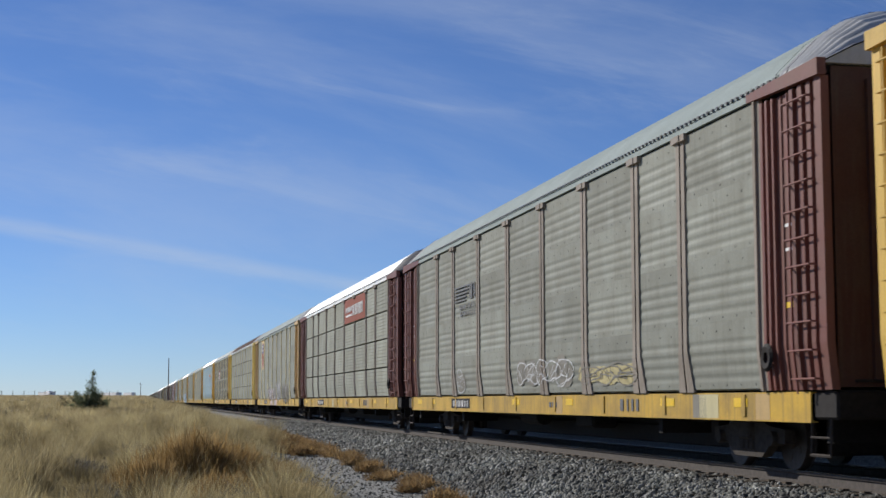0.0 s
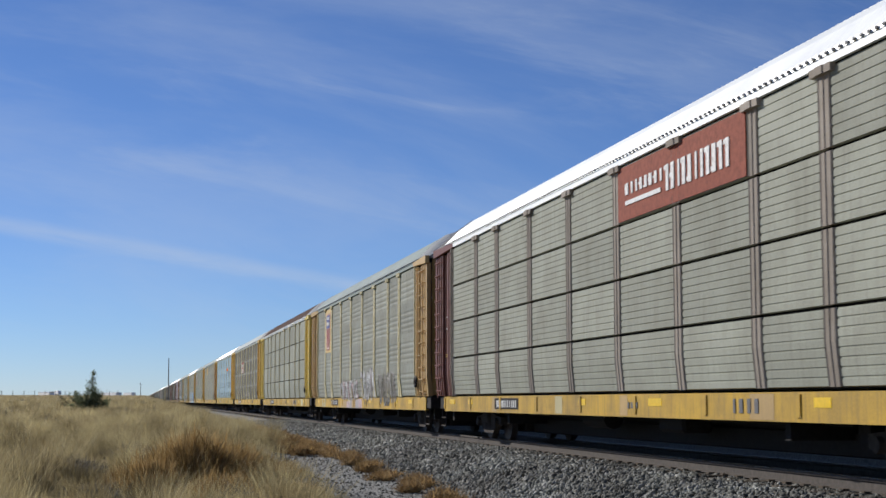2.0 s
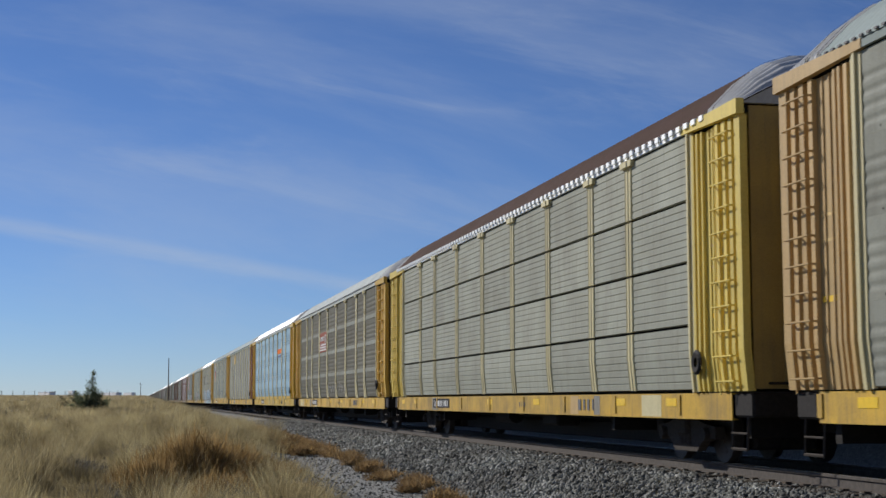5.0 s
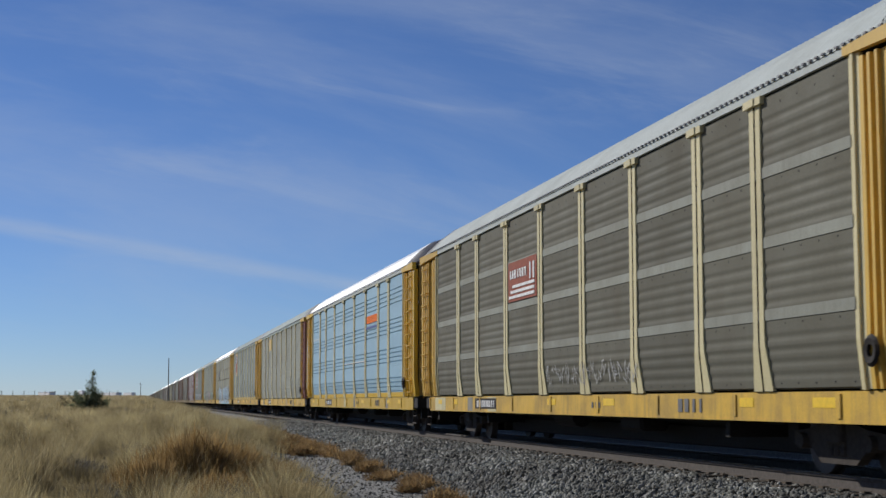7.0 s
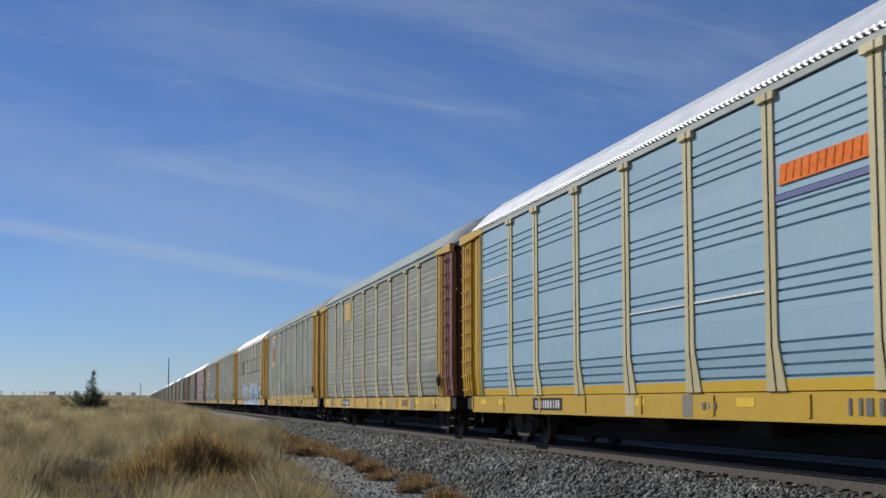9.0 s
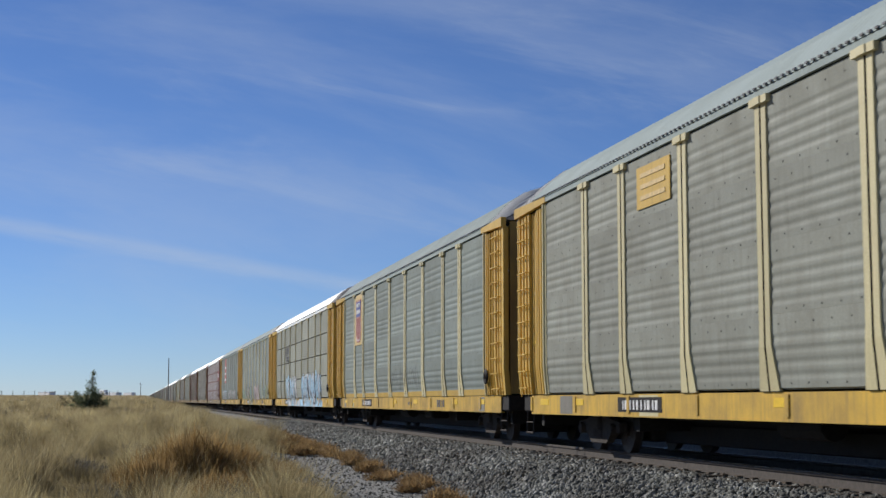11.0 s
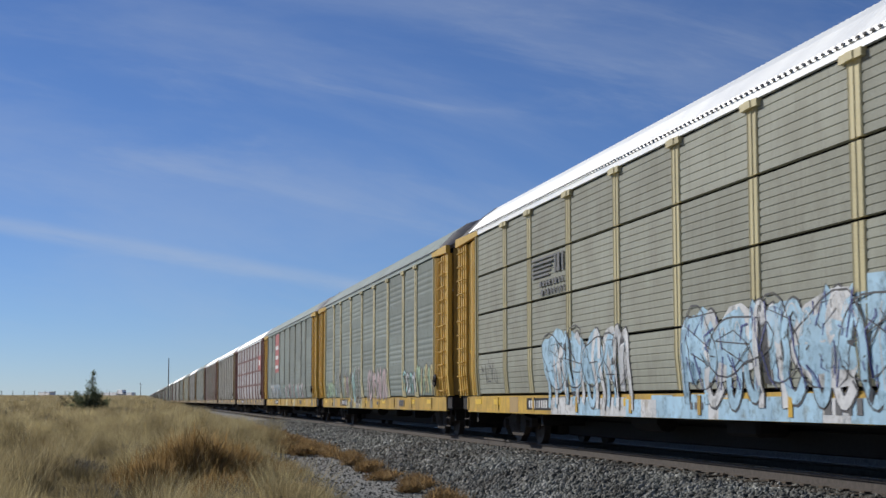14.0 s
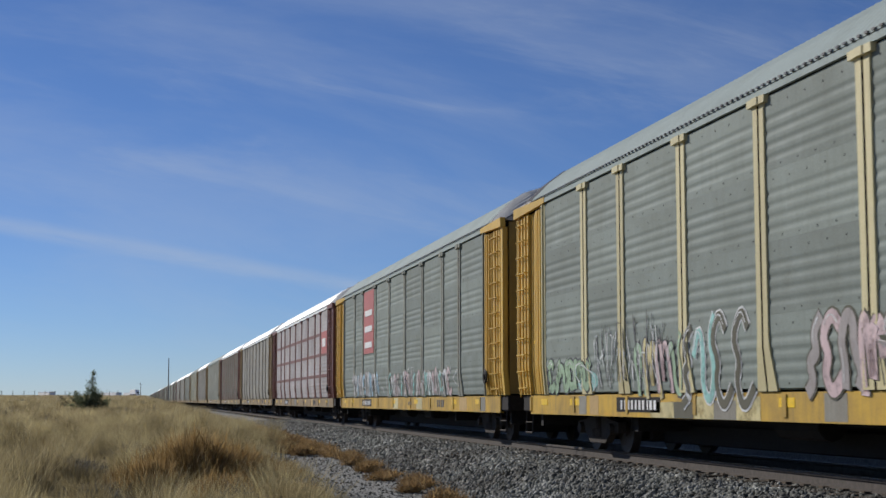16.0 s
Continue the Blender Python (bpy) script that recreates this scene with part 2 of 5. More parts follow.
def ground_material():
    """Dusty earth, gravel and old grass, blended by where the track bed lies."""
    m, n, l, b = nodes("dry earth and gravel")
    tc = n.new("ShaderNodeTexCoord")
    vec = tc.outputs["Object"]
    big, fine = tex(n, l, vec, 0.16, 5), tex(n, l, vec, 9, 5)
    earth = ramp(n, l, big, [(0.3, (0.24, 0.18, 0.10)), (0.55, (0.34, 0.27, 0.15)), (0.75, (0.42, 0.34, 0.20))])
    gravel = ramp(n, l, tex(n, l, vec, 24, 3, 0.8), [(0.3, (0.12, 0.12, 0.115)), (0.5, (0.25, 0.25, 0.235)), (0.72, (0.42, 0.42, 0.39))])
    sep = n.new("ShaderNodeSeparateXYZ")
    l.new(vec, sep.inputs[0])
    wob = n.new("ShaderNodeMath"); wob.operation = "MULTIPLY_ADD"; wob.inputs[1].default_value = 1.6; 
    l.new(big, wob.inputs[0]); l.new(sep.outputs["X"], wob.inputs[2])
    edge = n.new("ShaderNodeMapRange")
    edge.inputs["From Min"].default_value, edge.inputs["From Max"].default_value = 3.0, 3.7
    l.new(wob.outputs[0], edge.inputs["Value"])
    far = n.new("ShaderNodeMapRange")
    far.inputs["From Min"].default_value, far.inputs["From Max"].default_value = 19.0, 18.0
    l.new(wob.outputs[0], far.inputs["Value"])
    both = n.new("ShaderNodeMath"); both.operation = "MULTIPLY"
    l.new(edge.outputs[0], both.inputs[0]); l.new(far.outputs[0], both.inputs[1])
    col = mixed(n, l, both.outputs[0], earth, gravel)
    # shade under the train, painted dark between the rails
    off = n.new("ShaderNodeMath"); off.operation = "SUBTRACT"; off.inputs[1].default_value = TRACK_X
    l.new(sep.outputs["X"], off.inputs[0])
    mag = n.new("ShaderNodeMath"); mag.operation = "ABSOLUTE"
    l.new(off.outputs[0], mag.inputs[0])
    bed_shade = n.new("ShaderNodeMapRange")
    bed_shade.inputs["From Min"].default_value, bed_shade.inputs["From Max"].default_value = 1.5, 0.8
    bed_shade.inputs["To Max"].default_value = 0.85
    l.new(mag.outputs[0], bed_shade.inputs["Value"])
    col = mixed(n, l, bed_shade.outputs[0], col, (0.025, 0.022, 0.02))
    col = mixed(n, l, 0.25, col, ramp(n, l, fine, [(0.3, (0.3, 0.3, 0.3)), (0.7, (0.8, 0.8, 0.8))]), "OVERLAY")
    l.new(col, b.inputs["Base Color"])
    b.inputs["Roughness"].default_value = 0.95
    b.inputs["Specular IOR Level"].default_value = 0.1
    bump(n, l, b, tex(n, l, vec, 22, 3), 0.6, 0.03)
    return m


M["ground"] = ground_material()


# ---- building helpers ----
def part(name, bm, material, parent=None, label="", smooth=False):
    """Link a bmesh, or a mesh made before, as one object under a thing or part."""
    if isinstance(bm, bmesh.types.BMesh):
        me = bpy.data.meshes.new(name)
        bm.to_mesh(me)
        bm.free()
    else:
        me = bm
    if material is not None and not me.materials:
        me.materials.append(M[material] if isinstance(material, str) else material)
    if smooth:
        me.polygons.foreach_set("use_smooth", [True] * len(me.polygons))
    ob = new(name, me)
    if parent is not None:
        ob.parent = parent
    if label:
        tagged(ob, label)
    return ob


def box(bm, x0, x1, y0, y1, z0, z1, bevel=0.0):
    r = bmesh.ops.create_cube(bm, size=1, matrix=Matrix.Translation(((x0 + x1) / 2, (y0 + y1) / 2, (z0 + z1) / 2))
                              @ Matrix.Diagonal((abs(x1 - x0), abs(y1 - y0), abs(z1 - z0), 1)))
    if bevel:
        es = list({e for v in r["verts"] for e in v.link_edges})
        bmesh.ops.bevel(bm, geom=es, offset=bevel, segments=1, affect="EDGES")
    return bm


def rod(bm, a, b, radius, sides=6):
    a, b = Vector(a), Vector(b)
    d = b - a
    q = d.to_track_quat("Z", "Y").to_matrix().to_4x4()
    bmesh.ops.create_cone(bm, cap_ends=True, segments=sides, radius1=radius, radius2=radius, depth=d.length,
                          matrix=Matrix.Translation((a + b) / 2) @ q)
    return bm


def sweep(bm, profile, y0, y1, closed=False):
    """Run a list of (x, z) points along y."""
    rows = [[bm.verts.new((x, y, z)) for x, z in profile] for y in (y0, y1)]
    k = len(profile)
    for i in range(k if closed else k - 1):
        j = (i + 1) % k
        bm.faces.new((rows[0][i], rows[0][j], rows[1][j], rows[1][i]))
    if closed:
        bm.faces.new(rows[0][::-1])
        bm.faces.new(rows[1])
    return bm


def mesh_of(verts, faces, name):
    me = bpy.data.meshes.new(name)
    me.from_pydata(verts, [], faces)
    me.update()
    return me


CACHE = {}


def shared(key, build, material, name):
    """A mesh built once for each key and material, for pieces that are alike."""
    k = (key, material)
    if k not in CACHE:
        bm = build()
        me = bpy.data.meshes.new(name)
        bm.to_mesh(me)
        bm.free()
        me.materials.append(M[material])
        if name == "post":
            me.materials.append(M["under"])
        CACHE[k] = me
    return CACHE[k]


# ---- ground ----
BASE_Y = [-60, 0, 15, 24, 35, 50, 75, 110, 200, 300, 600, 2000, 4500]
BASE_Z = [-0.9, -0.85, -0.75, -0.62, -0.40, -0.17, 0.22, 0.38, 0.75, 1.4, 3.1, 7.0, 9.0]


def step(a, b, x):
    t = np.clip((x - a) / (b - a), 0, 1)
    return t * t * (3 - 2 * t)


def ground_z(x, y):
    """Height of the land: grassy rise, gravel path, ballast shoulder, track bed, added bank beyond."""
    x, y = np.asarray(x, float), np.asarray(y, float)
    base = np.interp(np.hypot(np.minimum(x, 0), np.abs(y)) * np.sign(y + 1e-6), BASE_Y, BASE_Z)
    lumps = 0.07 * np.sin(x * 1.3 + 0.7 * np.sin(y * 0.31)) * np.sin(y * 0.43 + 1.1) + 0.04 * np.sin(x * 3.1 + y * 0.9)
    land = base + lumps * (1 - step(2.6, 3.6, x)) + 0.10 * (1 - step(0.5, 3.2, x))
    path = np.minimum(base - 0.26, -0.30)
    land = land * (1 - step(3.0, 4.1, x)) + path * step(3.0, 4.1, x)
    bed = -0.23
    up = step(5.55, 7.45, x) * 0.35 + np.clip((x - 5.55) / 1.9, 0, 1) * 0.65
    z = land * (1 - up) + bed * up
    down = np.clip((x - 11.1) / 0.5, 0, 1)
    # unseen bank, added to keep sky light off the bed under the train
    shade_bank_z = np.interp(x, [11, 11.5, 12.7, 16, 60, 4000], [-0.30, -0.30, 1.2, 1.35, 1.1, 2.0])
    return z * (1 - down) + shade_bank_z * down


def graded(limits):
    out = []
    for a, b, n in limits:
        out += list(np.linspace(a, b, n, endpoint=False))
    return np.array(out + [limits[-1][1]])


gx = graded([(-4000, -300, 10), (-300, -60, 12), (-60, -12, 24), (-12, 2, 40), (2, 14, 60), (14, 40, 26), (40, 400, 8), (400, 4000, 6)])
gy = graded([(-400, -40, 6), (-40, 10, 12), (10, 60, 130), (60, 140, 60), (140, 400, 26), (400, 4500, 22)])
GX, GY = np.meshgrid(gx, gy)
GZ = ground_z(GX, GY)
nx, ny = len(gx), len(gy)
gv = np.stack([GX.ravel(), GY.ravel(), GZ.ravel()], 1).tolist()
gf = [(j * nx + i, j * nx + i + 1, (j + 1) * nx + i + 1, (j + 1) * nx + i) for j in range(ny - 1) for i in range(nx - 1)]
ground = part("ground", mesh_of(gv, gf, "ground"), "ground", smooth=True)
tagged(ground, "dry sandy ground with gravel track bed and straw cover", "ground", kind="structure")


# ---- track ----
track = new("railway_track")
track.matrix_world = pose(TRACK_X, 0, 0)
tagged(track, "single steel railway track on weathered ties in ballast", "railway track", kind="structure")
RAIL = [(-0.075, -0.172), (0.075, -0.172), (0.075, -0.16), (0.016, -0.145), (0.012, -0.05), (0.037, -0.038), (0.037, -0.006), (0.028, 0.0),
        (-0.028, 0.0), (-0.037, -0.006), (-0.037, -0.038), (-0.012, -0.05), (-0.016, -0.145), (-0.075, -0.16)]
for side in (-1, 1):
    bm = bmesh.new()
    sweep(bm, [(x + side * 0.755, z) for x, z in RAIL][::-1], -120, 2500, closed=True)
    part("rail", bm, "rail", track)
    bm = bmesh.new()
    box(bm, side * 0.755 - 0.024, side * 0.755 + 0.024, -120, 2500, -0.002, 0.0025)
    part("rail_head", bm, "rail_head", track, "polished running surface of the rail")


def tie_mesh():
    bm = bmesh.new()
    return box(bm, -1.3, 1.3, -0.115, 0.115, -0.34, -0.175, 0.012)


def clip_mesh():
    bm = bmesh.new()
    for s in (-1, 1):
        for e in (-1, 1):
            c = s * 0.755 + e * 0.105
            box(bm, c - 0.05, c + 0.05, -0.06, 0.06, -0.176, -0.152)
    return bm


for i in range(200):
    t_ob = part("tie", shared("tie", tie_mesh, "tie", "tie"), None, track)
    t_ob.location = (random.uniform(-0.02, 0.02), 6 + i * 0.54, random.uniform(-0.012, 0.006))
    c_ob = part("tie_plate", shared("clip", clip_mesh, "tie", "tie_plate"), None, track)
    c_ob.location = (0, 6 + i * 0.54, 0)


# ---- ballast ----
def scatter_stones(count, rng, region, size):
    """Angular stones joined in one mesh: squashed, turned octahedra with a cut top."""
    shape = np.array([(1, 0, 0), (0, 1, 0), (-1, 0, 0), (0, -1, 0), (0.35, 0.3, 0.75), (-0.3, 0.25, 0.7), (0.05, -0.4, 0.72), (0, 0, -0.8)])
    tri = np.array([(0, 1, 4), (1, 5, 4), (1, 2, 5), (2, 3, 6), (2, 6, 5), (3, 0, 6), (0, 4, 6), (4, 5, 6), (1, 0, 7), (2, 1, 7), (3, 2, 7), (0, 3, 7)])
    x, y = region(count, rng)
    s = size(x, y, rng)
    v = shape[None] * (0.6 + 0.7 * rng.random((count, 8, 1))) * (s[:, None, None] * (0.6 + 0.8 * rng.random((count, 1, 3))))
    a = rng.random(count) * 6.283
    b = (rng.random(count) - 0.5) * 2.0
    ca, sa, cb, sb = np.cos(a)[:, None], np.sin(a)[:, None], np.cos(b)[:, None], np.sin(b)[:, None]
    X, Y, Z = v[..., 0], v[..., 1] * cb - v[..., 2] * sb, v[..., 1] * sb + v[..., 2] * cb
    X, Y = X * ca - Y * sa, X * sa + Y * ca
    P = np.stack([X + x[:, None], Y + y[:, None], Z + (ground_z(x, y) + s * 0.25)[:, None]], -1).reshape(-1, 3)
    F = (tri[None] + (np.arange(count) * 8)[:, None, None]).reshape(-1, 3)
    me = bpy.data.meshes.new("stones")
    me.vertices.add(len(P)); me.vertices.foreach_set("co", P.ravel())
    me.loops.add(F.size); me.loops.foreach_set("vertex_index", F.ravel())
    me.polygons.add(len(F)); me.polygons.foreach_set("loop_start", np.arange(0, F.size, 3))
    me.update(calc_edges=True)
    return me


rng = np.random.default_rng(4)


def near_y(count, rng, a, b, power=1.6):
    return a + (b - a) * rng.random(count) ** power


ballast = part("ballast", scatter_stones(52000, rng, lambda c, r: (5.5 + 3.05 * r.random(c), near_y(c, r, 12, 85)),
                                         lambda x, y, r: (0.028 + 0.020 * r.random(len(x))) * (1 + y / 90)), "stone")
tagged(ballast, "crushed grey ballast stones along the track shoulder", "ballast", kind="stuff")
grit = part("path_gravel", scatter_stones(16000, rng, lambda c, r: (2.3 + 3.3 * r.random(c), near_y(c, r, 15, 55)),
                                          lambda x, y, r: 0.010 + 0.022 * r.random(len(x)) ** 3), "stone")
tagged(grit, "loose grey gravel on the track-side path", "gravel", kind="stuff")


# ---- grass and weeds ----
def blades(roots, height, lean, width, rng, segs=2):
    """Curved tapering blades from root points, joined in one mesh."""
    c = len(roots)
    a = rng.random(c) * 6.283
    dirx, diry = np.cos(a), np.sin(a)
    w = width * (0.6 + 0.8 * rng.random(c))
    b = rng.random(c) * 6.283
    wx, wy = np.cos(b) * w, np.sin(b) * w
    V = []
    for k in range(segs + 1):
        f = k / segs
        px, py = roots[:, 0] + dirx * lean * f * f, roots[:, 1] + diry * lean * f * f
        pz = roots[:, 2] + height * f * (1 - 0.15 * f) - 0.03 * (k == 0)
        g = 1 - 0.85 * f
        V += [np.stack([px - wx * g, py - wy * g, pz], 1), np.stack([px + wx * g, py + wy * g, pz], 1)]
    P = np.stack(V, 1).reshape(-1, 3)
    n = 2 * (segs + 1)
    quad = np.array([(2 * k, 2 * k + 1, 2 * k + 3, 2 * k + 2) for k in range(segs)])
    F = (quad[None] + (np.arange(c) * n)[:, None, None]).reshape(-1, 4)
    me = bpy.data.meshes.new("blades")
    me.vertices.add(len(P)); me.vertices.foreach_set("co", P.ravel())
    me.loops.add(F.size); me.loops.foreach_set("vertex_index", F.ravel())
    me.polygons.add(len(F)); me.polygons.foreach_set("loop_start", np.arange(0, F.size, 4))
    me.update(calc_edges=True)
    return me


def tufts(count, per, xs, ys, spread, rng):
    x, y = np.repeat(xs, per), np.repeat(ys, per)
    r, a = spread * np.sqrt(rng.random(count * per)), rng.random(count * per) * 6.283
    x, y = x + r * np.cos(a), y + r * np.sin(a)
    return np.stack([x, y, ground_z(x, y)], 1)


def grass(count, per, y0, y1, power, tall, width, spread):
    y = near_y(count, rng, y0, y1, power)
    x = -0.26 * y - 1.5 + rng.random(count) * (0.26 * y + 7.2)
    keep = rng.random(count) < 0.12 + 0.88 * (np.sin(x * 1.1 + 2 * np.sin(y * 0.23)) * np.sin(y * 0.37 + x * 0.2) > -0.35)
    keep &= x + 0.3 * np.sin(y * 0.8) < np.interp(y, [15, 24, 34, 48, 120, 300], [2.5, 2.75, 3.2, 4.8, 5.2, 5.6])
    if tall > 0.6:
        keep &= x < np.interp(y, [15, 34, 48, 60], [1.9, 2.6, 4.4, 4.8])
        keep &= ~((np.abs(x - 1.0) < 0.85) & (y > 18) & (y < 25))
    x, y = x[keep], y[keep]
    roots = tufts(len(x), per, x, y, spread, rng)
    size = np.repeat(0.55 + 0.75 * rng.random(len(x)), per)
    h = tall * size * (0.45 + 0.75 * rng.random(len(roots)))
    return blades(roots, h, h * (0.10 + 0.55 * rng.random(len(roots))), width, rng)


for nm, args in (("dry_grass", (6000, 36, 13, 48, 1.0, 0.30, 0.0048, 0.30)), ("tall_grass", (640, 330, 14, 52, 1.0, 0.74, 0.0042, 0.30)), ("dry_grass", (7500, 26, 46, 130, 1.2, 0.42, 0.010, 0.42)),
                 ("dry_grass", (2600, 20, 125, 420, 1.2, 0.45, 0.03, 1.2))):
    g_ob = part(nm, grass(*args), "straw")
    tagged(g_ob, "pale straw-coloured dry grass in uneven tufts", "grass", kind="stuff")


def weed(name, x, y, radius, tall, count, material, label):
    """A dry bush of fine branching stems that spread from one foot."""
    bm_v, bm_f = [], []
    z0 = float(ground_z(x, y))
    r = np.random.default_rng(int(abs(x * 100) + y * 10))
    for i in range(count):
        a, out = r.random() * 6.283, math.sqrt(r.random())
        tip = Vector((math.cos(a) * radius * out, math.sin(a) * radius * out, tall * (1.05 - 0.55 * out ** 1.6) * (0.45 + 0.6 * r.random())))
        start = tip * (0.12 + 0.72 * r.random())
        start.z *= 0.8
        mid = (start + tip) / 2 + Vector(r.normal(0, 0.05, 3))
        tip = tip + Vector(r.normal(0, 0.07, 3))
        side = Vector((math.cos(a * 7), math.sin(a * 7), 0)) * (0.004 + 0.005 * r.random())
        k = len(bm_v)
        bm_v += [start - side, start + side, mid + side, mid - side, tip]
        bm_f += [(k, k + 1, k + 2, k + 3), (k + 3, k + 2, k + 4)]
    if name == "dry_bush":
        ob = new(name)
        cut = len(bm_f) // 3 // 2 * 2
        part("stem_tangle", mesh_of(bm_v[:cut // 2 * 5], bm_f[:cut], "stem_tangle"), material, ob)
        part("crown", mesh_of(bm_v[cut // 2 * 5:], [tuple(i - cut // 2 * 5 for i in f) for f in bm_f[cut:]], "crown"), material, ob)
    else:
        ob = part(name, mesh_of(bm_v, bm_f, name), material)
    ob.location = (x, y, z0 - 0.02)
    return tagged(ob, label, "bush")


BROWN = "round rust-brown dry weed bush among straw grass"
weed("dry_bush", 0.85, 23.0, 1.05, 1.22, 7000, "weed", BROWN)
weed("dry_bush", 0.15, 22.2, 0.75, 0.72, 3000, "weed", BROWN)
weed("dry_bush", 1.15, 20.6, 0.7, 0.62, 3600, "weed", BROWN)
weed("dry_bush", 1.60, 24.5, 0.60, 0.80, 3800, "weed", BROWN)
for gx_, gy_, gr, gh in ((-0.1, 33.0, 0.8, 0.42), (-1.15, 26.5, 0.75, 0.40), (0.35, 36.0, 0.7, 0.4), (-0.55, 21.8, 0.6, 0.32)):
    weed("dry_bush", gx_, gy_, gr, gh, 2600, "sage", "low grey twiggy sage bush among straw grass")
TAN = "low tan dry weed clump at the gravel path edge"
for i in range(26):
    f = i / 25
    yy = 22.5 + 30 * f + random.uniform(-0.5, 0.5)
    weed("low_weed", 5.35 + random.uniform(-0.28, 0.22) - 0.25 * f, yy, random.uniform(0.28, 0.5), random.uniform(0.16, 0.34), 700, "weed_pale", TAN)
for i in range(22):
    yy = 19 + 22 * random.random()
    weed("low_weed", random.uniform(1.7, 2.9), yy, random.uniform(0.25, 0.5), random.uniform(0.22, 0.42), 800, "weed_pale" if i % 3 else "weed", TAN)
for i in range(20):
    yy = 40 + 26 * random.random()
    weed("low_weed", random.uniform(3.7, 5.0), yy, random.uniform(0.3, 0.6), random.uniform(0.22, 0.4), 700, "weed" if i % 3 == 0 else "weed_pale", TAN)
for i in range(16):
    yy = 45 + 70 * random.random()
    weed("low_weed", random.uniform(-8, 3.0), yy, random.uniform(0.4, 0.7), random.uniform(0.25, 0.45), 500, "sage" if i % 2 else "weed_pale", "low grey-brown sage clump in dry grass")


for i in range(34):
    yy = 62 + 95 * random.random()
    weed("low_weed", -0.16 * yy + random.random() * (0.16 * yy + 2.5), yy, random.uniform(0.5, 1.1), random.uniform(0.3, 0.55), 420, "sage" if i % 3 else "weed", "low grey-brown sage clump in dry grass")


for i in range(26):
    yy = 18 + 26 * random.random()
    weed("low_weed", -0.2 * yy + random.random() * (0.2 * yy + 1.4), yy, random.uniform(0.25, 0.5), random.uniform(0.3, 0.5), 620, "sage" if i % 2 else "weed", "low grey-brown sage clump in dry grass")


# ---- juniper ----
def juniper(x, y, tall, r):
    tree = new("juniper_tree")
    tree.matrix_world = pose(x, y, float(ground_z(x, y)) - 0.05)
    tagged(tree, "small grey-green juniper with ragged spire and low side shoots", "tree")
    bm = bmesh.new()
    tips = []
    spire = 0.27
    bmesh.ops.create_cone(bm, segments=7, radius1=0.06, radius2=0.012, depth=tall * 0.95, matrix=Matrix.Translation((spire, 0, tall * 0.475)))
    for i in range(44):
        a, out = r.uniform(0, 6.283), r.uniform(0.15, 1.0)
        foot = Vector((math.cos(a) * out * 0.35, math.sin(a) * out * 0.3, 0.05))
        end = Vector((math.cos(a) * out * 1.22 - 0.12, math.sin(a) * out * 0.9, tall * (0.66 - 0.26 * out) * r.uniform(0.4, 1.1)))
        rod(bm, foot, end, 0.012, 4)
        for k in range(5):
            tips.append((tuple(foot.lerp(end, 0.25 + 0.19 * k)), 0.17 - 0.014 * k))
    part("trunk", bm, "bark", tree)
    for i in range(34):
        f = r.random() ** 1.1
        w = 0.30 * (1 - f) ** 0.8 + 0.04
        tips.append(((spire + r.uniform(-w, w), r.uniform(-w, w), tall * (0.18 + 0.83 * f)), 0.19 * (1 - 0.55 * f)))
    V, F = [], []
    for c, s in tips:
        for j in range(34):
            p = Vector(c) + Vector((r.gauss(0, s * 0.55), r.gauss(0, s * 0.55), r.gauss(0, s * 0.6)))
            d = Vector((r.gauss(0, 1), r.gauss(0, 1), r.gauss(0.8, 1))).normalized() * r.uniform(0.04, 0.10)
            q = d.orthogonal().normalized() * 0.018
            k = len(V)
            V += [p - q, p + q, p + d]
            F.append((k, k + 1, k + 2))
    part("crown", mesh_of(V, F, "crown"), "needle", tree)
    return tree


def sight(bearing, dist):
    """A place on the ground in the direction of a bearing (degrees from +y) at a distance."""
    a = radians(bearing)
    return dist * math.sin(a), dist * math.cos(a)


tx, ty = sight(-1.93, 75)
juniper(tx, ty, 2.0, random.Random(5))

# ---- autorack cars ----
PITCH, FIRST_Y = 28.6, 14.95 - 14.3       # car spacing; where the middle of the first car stands at the start
POSTS = [-11.75, -9.05, -7.0, -4.2, -1.4, 1.4, 4.2, 7.0, 9.05, 11.75]
ROWS = [(1.08, 1.98), (2.02, 2.90), (2.94, 3.80), (3.84, 4.785)]
HALF = 13.7


def side_x(z):
    """The side of the rack leans in towards the deck at its foot."""
    return -1.60 + 0.05 * max(0.0, (1.6 - z) / 0.55)


